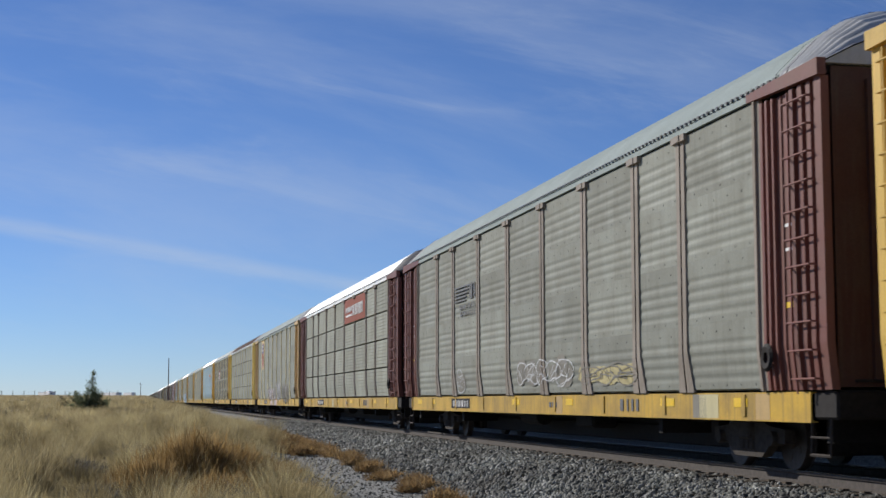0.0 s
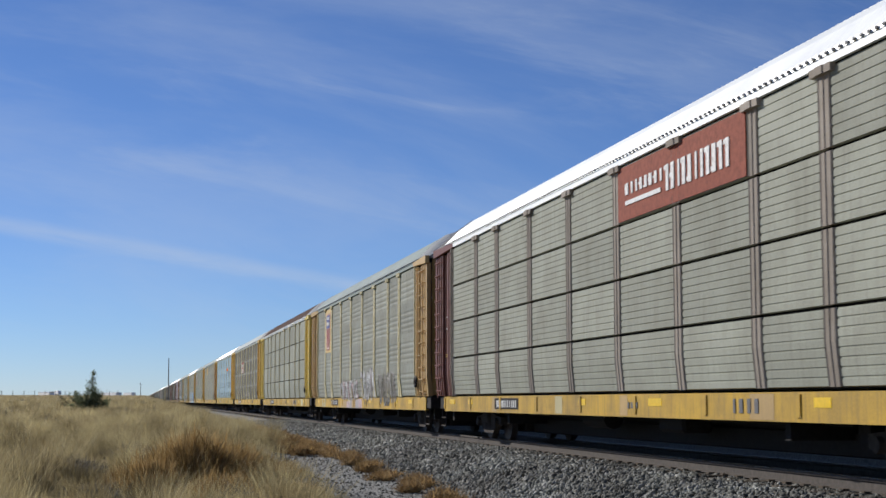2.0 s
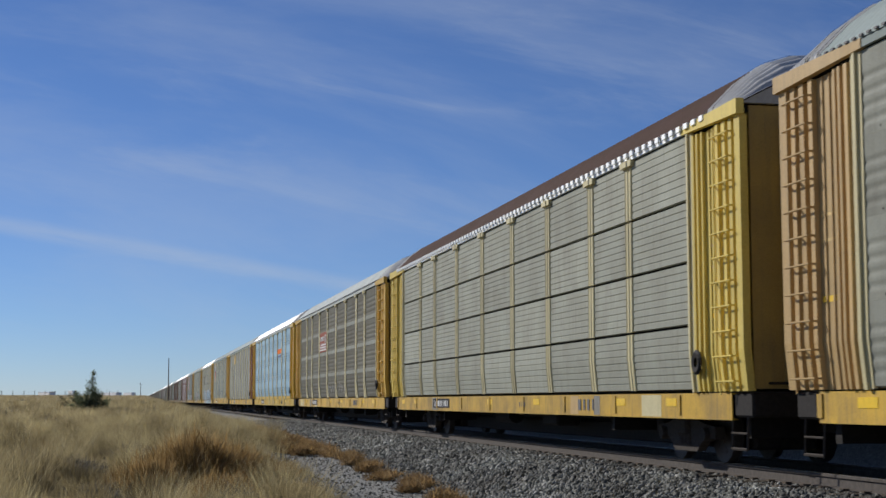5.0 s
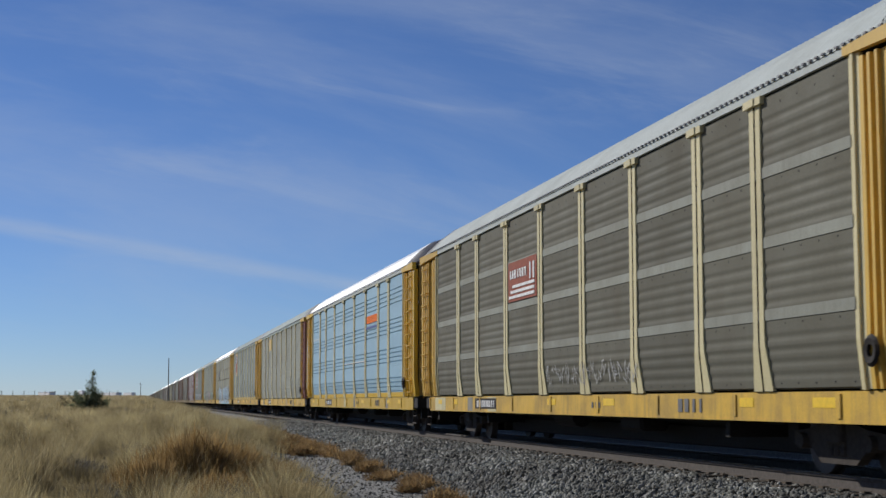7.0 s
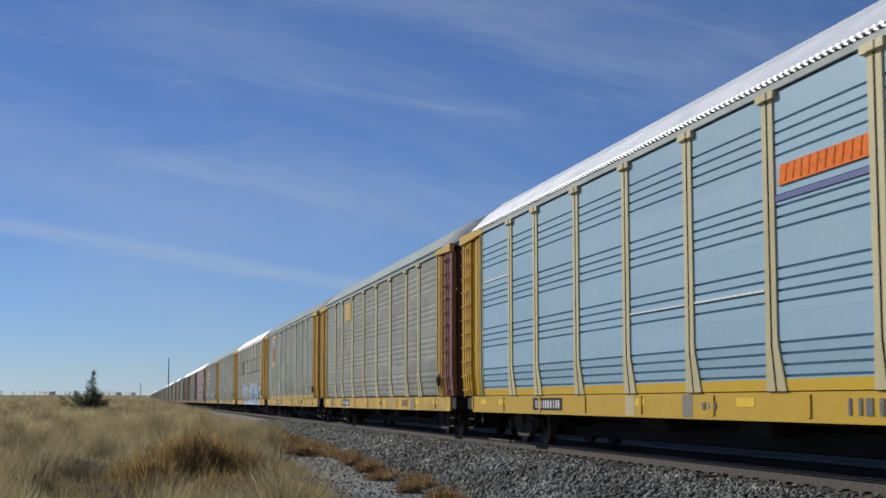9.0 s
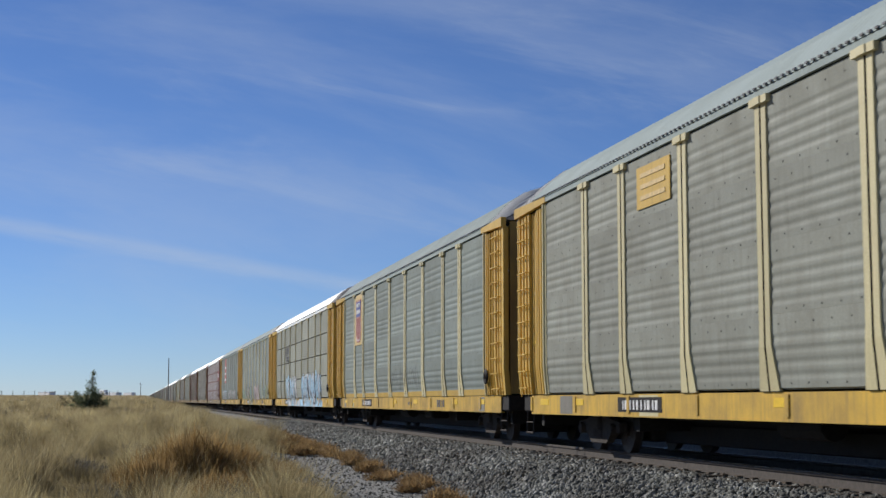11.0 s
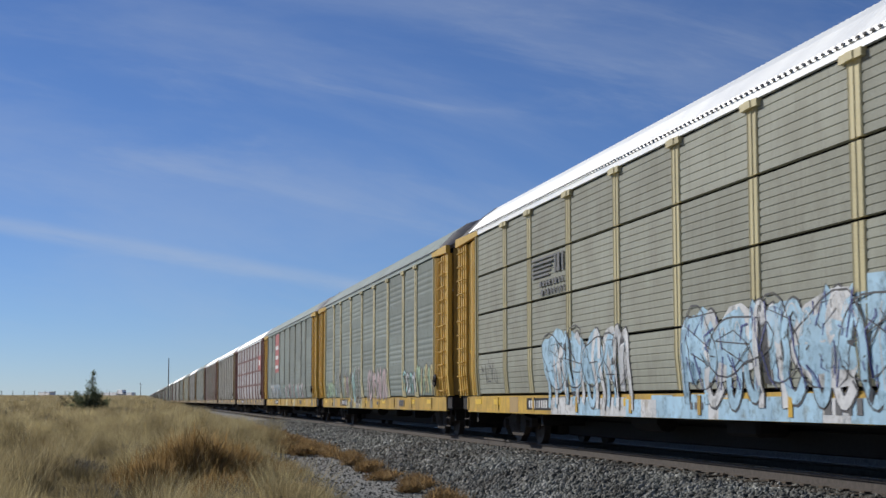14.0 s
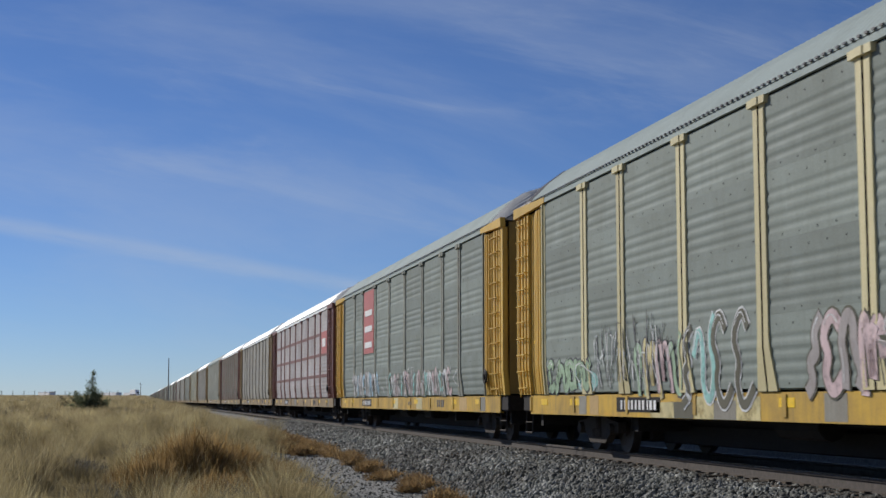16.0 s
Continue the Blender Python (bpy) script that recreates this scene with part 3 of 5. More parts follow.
def panel_bm(width, row, style):
    z0, z1 = ROWS[row]
    if style != "fine":
        z0, z1 = z0 - (0.0195 if row else 0), z1 + (0.0195 if row < 3 else 0)
    bm = bmesh.new()
    pts = [(side_x(z0) + 0.06, z0)]
    h = z1 - z0
    if style == "broad":            # four pressed flutes and a plain belt with vents
        pts.append((side_x(z0), z0))
        for g in (0.17, 0.34, 0.51, 0.68):
            z = z0 + g * h
            for k in range(9):
                f = k / 8
                zz = z + (f - 0.5) * 0.135
                pts.append((side_x(zz) + 0.0095 * (0.5 - 0.5 * math.cos(6.28318 * f)), zz))
        pts.append((side_x(z1), z1))
    elif style == "fine":           # eight narrow flutes
        for i in range(8):
            a = z0 + h * i / 8
            for f, d in ((0.08, 0.0), (0.82, 0.0), (0.84, 0.010), (0.98, 0.010)):
                z = a + f * h / 8
                pts.append((side_x(z) + d, z))
    else:                           # flat sheet with grouped grooves
        grooves = (0.16, 0.31, 0.46, 0.61)
        pts.append((side_x(z0), z0))
        for g in grooves:
            z = z0 + g * h
            pts += [(side_x(z), z - .016), (side_x(z) + .035, z - .014), (side_x(z) + .035, z + .014), (side_x(z), z + .018)]
        pts.append((side_x(z1), z1))
    pts.append((side_x(z1) + 0.06, z1))
    sweep(bm, pts, -width / 2, width / 2)
    if style == "broad":            # a row of small vent holes
        for k in range(int((width - 0.3) / 0.24)):
            y = -width / 2 + 0.22 + k * 0.24
            z = z0 + h * (0.86 if k % 2 else 0.06)
            vs = [bm.verts.new((side_x(z) - 0.002, y + a, z + b)) for a, b in ((-0.012, -0.014), (-0.012, 0.014), (0.012, 0.014), (0.012, -0.014))]
            bm.faces.new(vs).material_index = 1
    return bm


def panel_mesh(width, row, style, mat):
    key = ("panel", round(width, 2), row, style, mat)
    if key not in CACHE:
        bm = panel_bm(width, row, style)
        me = bpy.data.meshes.new("panel")
        bm.to_mesh(me)
        bm.free()
        me.materials.append(M[mat])
        me.materials.append(M["shadow_gap"])
        CACHE[key] = me
    return CACHE[key]


def bent(bm, x_off, y0, y1, z0, z1, depth):
    """A vertical bar on the side of the rack that follows its lean."""
    zs = [z0] + ([1.6] if z0 < 1.6 < z1 else []) + [z1]
    rings = []
    for z in zs:
        x = side_x(z) + x_off
        rings.append([bm.verts.new(p) for p in ((x, y0, z), (x, y1, z), (x + depth, y1, z), (x + depth, y0, z))])
    for a, b in zip(rings, rings[1:]):
        for i in range(4):
            j = (i + 1) % 4
            bm.faces.new((a[i], b[i], b[j], a[j]))
    bm.faces.new(rings[-1])
    bm.faces.new(rings[0][::-1])
    return bm


def rise(profile, levels, slot=0.0):
    """Carry an open outline of (y, offset) points up the leaning side; levels are (z, spread of the outer points)."""
    bm = bmesh.new()
    edge = max(y for y, o in profile)
    rings = []
    for z, spread in levels:
        rings.append([bm.verts.new((side_x(z) + o, y + math.copysign(spread, y) * (abs(y) > edge - 1e-4), z)) for y, o in profile])
    k = len(profile)
    for a, b in zip(rings, rings[1:]):
        for i in range(k):
            bm.faces.new((a[i], a[(i + 1) % k], b[(i + 1) % k], b[i]))
    bm.faces.new(rings[0])
    bm.faces.new(rings[-1])
    for f in bm.faces:          # slot shade painted on its inner faces
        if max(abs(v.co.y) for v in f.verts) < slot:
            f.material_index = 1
    bmesh.ops.recalc_face_normals(bm, faces=bm.faces)
    return bm


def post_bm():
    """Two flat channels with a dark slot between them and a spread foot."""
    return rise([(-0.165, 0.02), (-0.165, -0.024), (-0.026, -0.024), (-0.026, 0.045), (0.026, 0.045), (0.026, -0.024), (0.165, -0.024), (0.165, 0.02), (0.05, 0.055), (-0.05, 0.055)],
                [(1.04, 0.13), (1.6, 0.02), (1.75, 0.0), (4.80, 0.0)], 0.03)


def post_cap_bm():
    """A wide shallow head plate with a thicker middle."""
    bm = bmesh.new()
    out = [(-0.27, -1.662), (-0.10, -1.664), (-0.09, -1.678), (0.09, -1.678), (0.10, -1.664), (0.27, -1.662), (0.27, -1.585), (-0.27, -1.585)]
    a = [bm.verts.new((x, y, 4.712)) for y, x in out]
    b = [bm.verts.new((x, y, 4.812)) for y, x in out]
    bm.faces.new(a)
    bm.faces.new(b)
    for i in range(8):
        bm.faces.new((a[i], a[(i + 1) % 8], b[(i + 1) % 8], b[i]))
    bmesh.ops.recalc_face_normals(bm, faces=bm.faces)
    return bm


def row_post_bm(row):
    """One length of a post, between the dark joints of the panel rows."""
    z0, z1 = ROWS[row]
    ridge = [(-0.16, 0.03), (-0.16, -0.010), (-0.14, -0.022), (-0.115, -0.010), (-0.015, -0.010), (0.0, -0.022), (0.015, -0.010), (0.115, -0.010), (0.14, -0.022), (0.16, -0.010), (0.16, 0.03)]
    return rise(ridge, [(z0, 0.0)] + ([(1.6, 0.0)] if row == 0 else []) + [(z1, 0.0)])


def flat_post_bm():
    return bent(bmesh.new(), -0.008, -0.16, 0.16, 1.05, 4.80, 0.05)


def half_post_bm():
    bm = bmesh.new()
    bent(bm, -0.012, -0.12, 0.12, 1.05, 4.78, 0.05)
    bent(bm, -0.045, -0.03, 0.03, 1.04, 4.80, 0.05)
    return bm


ROOF = [(-1.648, 4.905), (-1.632, 4.965), (-1.26, 5.34), (-0.90, 5.605), (-0.55, 5.72), (0.0, 5.76)]
ROOF = ROOF + [(-x, z) for x, z in ROOF[-2::-1]]


def roof_bm(y0, y1, pitch=0.17, depth=0.011, fall=0.0):
    bm = bmesh.new()
    n = max(1, round((y1 - y0) / pitch))
    ys, off = [], []
    for i in range(n):
        a = y0 + (y1 - y0) * i / n
        w = (y1 - y0) / n
        for f, d in ((0.0, 0.0), (0.35, depth), (0.5, depth), (0.85, 0.0)):
            ys.append(a + f * w); off.append(d)
    ys.append(y1); off.append(0.0)
    rows = []
    for y, d in zip(ys, off):
        f = (y - y0) / (y1 - y0)
        rows.append([bm.verts.new((x * (1 + d / 1.6 - 0.05 * fall * f ** 3), y, z + d - fall * f ** 3 * (z - 4.84))) for x, z in ROOF])
    for a, b in zip(rows, rows[1:]):
        for i in range(len(ROOF) - 1):
            bm.faces.new((a[i], a[i + 1], b[i + 1], b[i]))
    bmesh.ops.recalc_face_normals(bm, faces=bm.faces)
    return bm


def hoop_bm(y, width=0.035):
    """A thin dark sealing strip over the roof."""
    bm = bmesh.new()
    rows = [[bm.verts.new((x * 1.012, yy, z + 0.022)) for x, z in ROOF] for yy in (y, y + width)]
    for i in range(len(ROOF) - 1):
        bm.faces.new((rows[0][i], rows[0][i + 1], rows[1][i + 1], rows[1][i]))
    bmesh.ops.solidify(bm, geom=bm.faces, thickness=0.02)
    return bm


def sill_bm(flip=1):
    bm = bmesh.new()
    s = 1.54 * flip
    prof = [(-s, 0.66), (-s, 1.03), (-s + 0.09 * flip, 1.03), (-s + 0.09 * flip, 1.01), (-s + 0.02 * flip, 1.0), (-s + 0.02 * flip, 0.69), (-s + 0.09 * flip, 0.68), (-s + 0.09 * flip, 0.66)]
    sweep(bm, prof if flip > 0 else prof[::-1], -13.0, 13.0, True)
    for y in range(-12, 13, 3):
        box(bm, -s - 0.02 * flip, -s, y + 0.9, y + 1.02, 0.72, 1.0)
    bmesh.ops.recalc_face_normals(bm, faces=bm.faces)
    return bm


def ladder_bm():
    """Thin rungs on brackets that stand well off the corner posts, with one light stringer."""
    bm = bmesh.new()
    bent(bm, -0.125, 0.19, 0.212, 1.0, 4.66, 0.016)
    for i in range(11):
        z = 1.18 + i * 0.335
        x = side_x(z) - 0.118
        rod(bm, (x, -0.31, z), (x, 0.34, z), 0.013, 6)
        for y in (-0.30, 0.04, 0.33):
            box(bm, x, side_x(z) - 0.03, y - 0.011, y + 0.011, z - 0.012, z + 0.012)
    return bm


def bar_bm(y0, y1, off, depth, z0=1.05, z1=4.72):
    return bent(bmesh.new(), off, y0, y1, z0, z1, depth)


def fascia_bm(flip):
    """Curved hood under the eave, deepest at the corner of the car."""
    bm = bmesh.new()
    n = 6
    top, low = [], []
    for i in range(n + 1):
        f = i / n
        y = flip * (11.55 + 2.17 * f)
        low.append((y, 4.80 - 0.085 * f))
        top.append((y, 4.912 + 0.01 * f))
    for inner in (False, True):
        for row in (low, top):
            for i, (y, z) in enumerate(row):
                bm.verts.new((-1.59 if inner else -1.65 - 0.055 * i / n, y, z))
    bm.verts.ensure_lookup_table()
    v, k = bm.verts, n + 1
    for i in range(n):
        bm.faces.new((v[i], v[i + 1], v[k + i + 1], v[k + i]))
        bm.faces.new((v[2 * k + i], v[3 * k + i], v[3 * k + i + 1], v[2 * k + i + 1]))
        bm.faces.new((v[i], v[2 * k + i], v[2 * k + i + 1], v[i + 1]))
        bm.faces.new((v[k + i], v[k + i + 1], v[3 * k + i + 1], v[3 * k + i]))
    for i in (0, n):
        bm.faces.new((v[i], v[k + i], v[3 * k + i], v[2 * k + i]))
    bmesh.ops.recalc_face_normals(bm, faces=bm.faces)
    return bm


def end_door_bm(flip):
    bm = bmesh.new()
    y = flip * 13.58
    box(bm, -1.48, 1.48, y - 0.04, y + 0.04, 1.08, 4.85)
    return bm


def far_wall_bm():
    bm = bmesh.new()
    pts = [(1.55, 1.05), (1.6, 1.6)]
    for i in range(18):
        z = 1.8 + i * 0.165
        pts += [(1.60, z), (1.60, z + 0.09), (1.57, z + 0.11), (1.57, z + 0.15)]
    pts += [(1.6, 4.85)]
    sweep(bm, pts, -HALF + 0.05, HALF - 0.05)
    for y in POSTS:
        box(bm, 1.585, 1.68, y - 0.12, y + 0.12, 1.7, 4.85)
    return bm


def deck_bm():
    bm = bmesh.new()
    box(bm, -1.44, 1.44, -13.3, 13.3, 0.90, 1.02)
    box(bm, -0.35, 0.35, -13.6, 13.6, 0.50, 0.90)
    box(bm, -0.42, 0.42, -8.3, 8.3, 0.20, 0.52, 0.02)
    box(bm, -0.9, 0.9, -8.6, -8.3, 0.40, 0.9)
    box(bm, -0.9, 0.9, 8.3, 8.6, 0.40, 0.9)
    for y in (-13.0, -7.2, 7.2, 13.0):
        box(bm, -1.3, 1.3, y - 0.08, y + 0.08, 0.42, 0.9)
    for y in range(-12, 13, 2):
        if abs(abs(y) - 10) > 1.5:
            box(bm, -1.4, 1.4, y - 0.06, y + 0.06, 0.70, 0.90)
    box(bm, -1.1, -0.6, -3.0, -1.9, 0.42, 0.80, 0.05)
    rod(bm, (-0.9, 1.0, 0.6), (-0.9, 2.3, 0.6), 0.19, 10)
    rod(bm, (-0.8, -8.0, 0.62), (-0.8, 8.0, 0.62), 0.025, 5)
    return bm


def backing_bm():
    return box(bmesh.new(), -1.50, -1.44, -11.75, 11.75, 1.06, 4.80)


def eave_gap_bm():
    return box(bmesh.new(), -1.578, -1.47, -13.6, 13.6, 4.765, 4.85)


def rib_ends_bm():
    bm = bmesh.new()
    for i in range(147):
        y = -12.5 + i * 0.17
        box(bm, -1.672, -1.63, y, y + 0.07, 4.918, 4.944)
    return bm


def eave_bm():
    return box(bmesh.new(), -1.64, -1.585, -13.6, 13.6, 4.808, 4.904)


def truck_bm():
    bm = bmesh.new()
    for s in (-1, 1):
        x = s * 1.0
        prof = [(-1.2, 0.36), (-0.75, 0.36), (-0.45, 0.16), (0.45, 0.16), (0.75, 0.36), (1.2, 0.36), (1.2, 0.54), (0.75, 0.58), (0.4, 0.66), (-0.4, 0.66), (-0.75, 0.58), (-1.2, 0.54)]
        a = [bm.verts.new((x - 0.07, y, z)) for y, z in prof]
        b = [bm.verts.new((x + 0.07, y, z)) for y, z in prof]
        bm.faces.new(a); bm.faces.new(b[::-1])
        for i in range(len(prof)):
            j = (i + 1) % len(prof)
            bm.faces.new((a[i], b[i], b[j], a[j]))
        for y in (-0.16, 0.0, 0.16):
            rod(bm, (x + s * 0.05, y, 0.26), (x + s * 0.05, y, 0.56), 0.07, 8)
        for y in (-0.89, 0.89):
            rod(bm, (x - s * 0.02, y, 0.42), (x + s * 0.15, y, 0.42), 0.10, 10)
    box(bm, -1.15, 1.15, -0.2, 0.2, 0.40, 0.66, 0.03)
    box(bm, -0.5, 0.5, -1.3, 1.3, 0.20, 0.47, 0.04)
    bmesh.ops.recalc_face_normals(bm, faces=bm.faces)
    return bm


def wheelset_bm():
    bm = bmesh.new()
    for s in (-1, 1):
        rod(bm, (s * 0.69, 0, 0), (s * 0.815, 0, 0), 0.419, 28)
        rod(bm, (s * 0.675, 0, 0), (s * 0.69, 0, 0), 0.445, 28)
        rod(bm, (s * 0.815, 0, 0), (s * 0.85, 0, 0), 0.13, 12)
        for k in range(5):
            a = k * 1.2566
            rod(bm, (s * 0.815, math.cos(a) * 0.25, math.sin(a) * 0.25), (s * 0.822, math.cos(a) * 0.25, math.sin(a) * 0.25), 0.05, 8)
    rod(bm, (-0.9, 0, 0), (0.9, 0, 0), 0.075, 10)
    return bm


def coupler_bm(flip):
    bm = bmesh.new()
    y = flip * 13.6
    box(bm, -0.10, 0.10, min(y, y + flip * 0.5), max(y, y + flip * 0.5), 0.72, 0.95, 0.02)
    box(bm, -0.19, 0.16, min(y + flip * .48, y + flip * 0.72), max(y + flip * .48, y + flip * 0.72), 0.68, 1.0, 0.04)
    rod(bm, (0.3, y, 0.75), (0.35, y + flip * 0.35, 0.42), 0.03, 6)
    rod(bm, (0.35, y + flip * 0.35, 0.42), (0.2, y + flip * 0.69, 0.5), 0.03, 6)
    return bm


def step_bm(flip):
    bm = bmesh.new()
    for y in (12.95, 13.45):
        rod(bm, (-1.50, flip * y, 0.74), (-1.52, flip * y, 0.28), 0.016, 5)
    rod(bm, (-1.52, flip * 12.94, 0.28), (-1.52, flip * 13.46, 0.28), 0.02, 5)
    rod(bm, (-1.52, flip * 12.95, 0.49), (-1.52, flip * 13.45, 0.49), 0.014, 5)
    return bm


def end_sill_bm(flip):
    bm = bmesh.new()
    y = flip * 13.35
    box(bm, -1.52, 1.52, y - 0.30, y + 0.30, 0.70, 1.04, 0.03)
    rod(bm, (-1.3, y + flip * 0.33, 1.15), (1.3, y + flip * 0.33, 1.15), 0.018, 6)
    return bm


def plate(car, name, mat, y0, y1, z0, z1, off=0.03, label=""):
    """A thin decal or stencil on the side, standing on the crest of the flutes."""
    return part(name, bar_bm(y0, y1, -off, 0.012, z0, z1), mat, car, label)


def bars(car, mat, y0, y1, z0, z1, count, rnd, off=0.036, name="stencil_bar"):
    """Unreadable lettering as upright bars."""
    w = (y1 - y0) / count
    bm = bmesh.new()
    for i in range(count):
        a = y0 + i * w
        k = rnd.random()
        bent(bm, -off, a + 0.15 * w, a + w * (0.45 + 0.35 * k), z0, z1, 0.008)
        if k > 0.4:
            zz = z0 + (z1 - z0) * rnd.choice((0.05, 0.45, 0.8))
            bent(bm, -off - 0.002, a + 0.1 * w, a + w * 0.9, zz, zz + (z1 - z0) * 0.17, 0.008)
    return tagged(part(name, bm, mat, car), kind="stuff")


def blob(bm, cy, cz, ry, rz, off, rnd, n=18):
    """A soft-edged sprayed patch that follows the lean of the side."""
    ph = [rnd.uniform(0, 6.28) for _ in range(3)]
    rings = []
    for f in (0.0, 0.5, 1.0):
        ring = []
        for i in range(n):
            a = 6.28318 * i / n
            r = f * (1 + 0.16 * math.sin(2 * a + ph[0]) + 0.12 * math.sin(3 * a + ph[1]) + 0.07 * math.sin(5 * a + ph[2]))
            z = max(1.07, cz + rz * r * math.sin(a))
            ring.append(bm.verts.new((side_x(z) - off, cy + ry * r * math.cos(a), z)))
            if f == 0.0:
                break
        rings.append(ring)
    for i in range(n):
        j = (i + 1) % n
        bm.faces.new((rings[0][0], rings[1][j], rings[1][i]))
        bm.faces.new((rings[1][i], rings[1][j], rings[2][j], rings[2][i]))


def stroke(bm, pts, w, off):
    last = None
    for i, (y, z) in enumerate(pts):
        a, b = pts[max(0, i - 1)], pts[min(len(pts) - 1, i + 1)]
        d = Vector((b[0] - a[0], b[1] - a[1]))
        d = d.normalized() if d.length > 1e-6 else Vector((1, 0))
        n = Vector((-d.y, d.x)) * w
        row = []
        for s in (-1, 1):
            z2 = max(1.07, z + s * n.y)
            row.append(bm.verts.new((side_x(z2) - off - paint_off(y + s * n.x), y + s * n.x, z2)))
        if last:
            bm.faces.new((last[0], last[1], row[1], row[0]))
        last = row


def graffiti(car, y0, y1, z0, z1, letters, fills, line, seed, label="sprayed graffiti in worn colours"):
    """Balloon letters: pale fills with strokes round and across them."""
    rnd = random.Random(seed)
    w = (y1 - y0) / letters
    line_bm = bmesh.new()
    for i in range(letters):
        cy, cz = y0 + (i + 0.5) * w, (z0 + z1) / 2 + rnd.uniform(-0.06, 0.06)
        ry, rz = w * rnd.uniform(0.5, 0.8), (z1 - z0) * rnd.uniform(0.36, 0.52)
        fill_bm = bmesh.new()
        blob(fill_bm, cy, cz, ry, rz, 0.006 + 0.0015 * (i % 3), rnd)
        part("graffiti_letter", fill_bm, rnd.choice(fills), car, label)
        if len(fills) > 1:
            shade = bmesh.new()
            blob(shade, cy + rnd.uniform(-0.25, 0.25) * w, cz + rnd.uniform(-0.1, 0.1), ry * 0.7, rz * 0.72, 0.011, rnd)
            part("graffiti_letter", shade, fills[0], car, label)
        ph = rnd.uniform(0, 6.28)
        pts = []
        for k in range(22):
            a = 6.28318 * k / 21
            r = 0.92 + 0.2 * math.sin(2 * a + ph) + 0.12 * math.sin(3 * a + 2 * ph)
            pts.append((cy + ry * r * math.cos(a), cz + rz * r * math.sin(a)))
        stroke(line_bm, pts, 0.013, 0.008)
        c = [(cy + ry * rnd.uniform(-0.6, 0.6), cz + rz * rnd.uniform(-0.7, 0.7)) for _ in range(5)]
        stroke(line_bm, c, 0.011, 0.009)
        c = [(cy + ry * rnd.uniform(-0.9, 0.9), cz + rz * rnd.uniform(-0.9, 0.9)) for _ in range(6)]
        stroke(line_bm, c, 0.009, 0.010)
    tagged(part("graffiti_line", line_bm, line, car, label), kind="stuff")


GLYPHS = ([(0.0, 0.0), (0.02, 0.75), (0.2, 1.0), (0.4, 0.8), (0.42, 0.05), (0.46, 0.7), (0.64, 0.95), (0.84, 0.75), (0.9, 0.0)],
          [(0.75, 0.8), (0.45, 1.0), (0.1, 0.72), (0.35, 0.5), (0.12, 0.28), (0.4, 0.02), (0.85, 0.25)],
          [(0.1, 0.0), (0.2, 0.35), (0.05, 0.6), (0.3, 0.98), (0.6, 0.85), (0.5, 0.5), (0.75, 0.2), (0.6, 0.0)],
          [(0.0, 0.55), (0.2, 0.9), (0.45, 0.6), (0.3, 0.2), (0.6, 0.02), (0.9, 0.4), (0.7, 0.8), (0.95, 1.0)],
          [(0.85, 0.95), (0.5, 0.75), (0.7, 0.5), (0.3, 0.4), (0.5, 0.15), (0.1, 0.0)])


def paint_off(y):
    """How far sprayed paint stands out: on the sheet, or over a post."""
    return 0.027 if min(abs(y - p) for p in POSTS) < 0.19 else 0.005


def spray(bm, pts, w, off):
    """A sprayed line on the side and down over the sill."""
    fine = []
    for a, b in zip(pts, pts[1:]):
        n = max(1, int(math.hypot(b[0] - a[0], b[1] - a[1]) / 0.07))
        fine += [(a[0] + (b[0] - a[0]) * i / n, a[1] + (b[1] - a[1]) * i / n) for i in range(n)]
    fine.append(pts[-1])
    last = None
    for i, (y, z) in enumerate(fine):
        a, b = fine[max(0, i - 1)], fine[min(len(fine) - 1, i + 1)]
        d = Vector((b[0] - a[0], b[1] - a[1])).normalized()
        row = []
        for s in (-1, 1):
            z2 = min(max(0.675, z + s * d.x * w), 4.7)
            y2 = y - s * d.y * w
            row.append(bm.verts.new((min(side_x(z2) - paint_off(y2), -1.552) - off if z2 > 1.04 else -1.552 - off, y2, z2)))
        if last:
            bm.faces.new((last[0], last[1], row[1], row[0]))
        last = row


def block_letters(car, y0, y1, z0, z1, count, fills, line, seed, thick=0.075, label="sprayed block shapes with dark outlines"):
    """Abstract fat shapes, each outlined by a wider stroke below it."""
    rnd = random.Random(seed)
    count, thick = round(count * 1.5), thick * 0.62
    w = (y1 - y0) / count
    outline, shine = bmesh.new(), bmesh.new()
    for i in range(count):
        g = rnd.choice(GLYPHS)
        lean, top, foot = rnd.uniform(-0.15, 0.15), z1 - rnd.uniform(0, 0.15) * (z1 - z0), z0 + rnd.uniform(0, 0.1) * (z1 - z0)
        pts = [(y1 - (i + 0.02 + 1.25 * (a + lean * b + rnd.uniform(-0.05, 0.05))) * w, foot + (top - foot) * b) for a, b in g]
        for _ in range(2):
            pts = [pts[0]] + [(a[0] + (b[0] - a[0]) * k, a[1] + (b[1] - a[1]) * k) for a, b in zip(pts, pts[1:]) for k in (0.25, 0.75)] + [pts[-1]]
        fill = bmesh.new()
        spray(fill, pts, thick, 0.005 + 0.001 * (i % 3))
        part("graffiti_letter", fill, fills[i % len(fills)], car, label)
        spray(outline, pts, thick + 0.032, 0.001 * (i % 3))
        spray(shine, [(y + thick * 0.4, z + 0.02) for y, z in pts[2:9]], 0.010, 0.009)
    tagged(part("graffiti_line", outline, line, car, label), kind="stuff")
    tagged(part("graffiti_line", shine, "spray_white", car, label), kind="stuff")


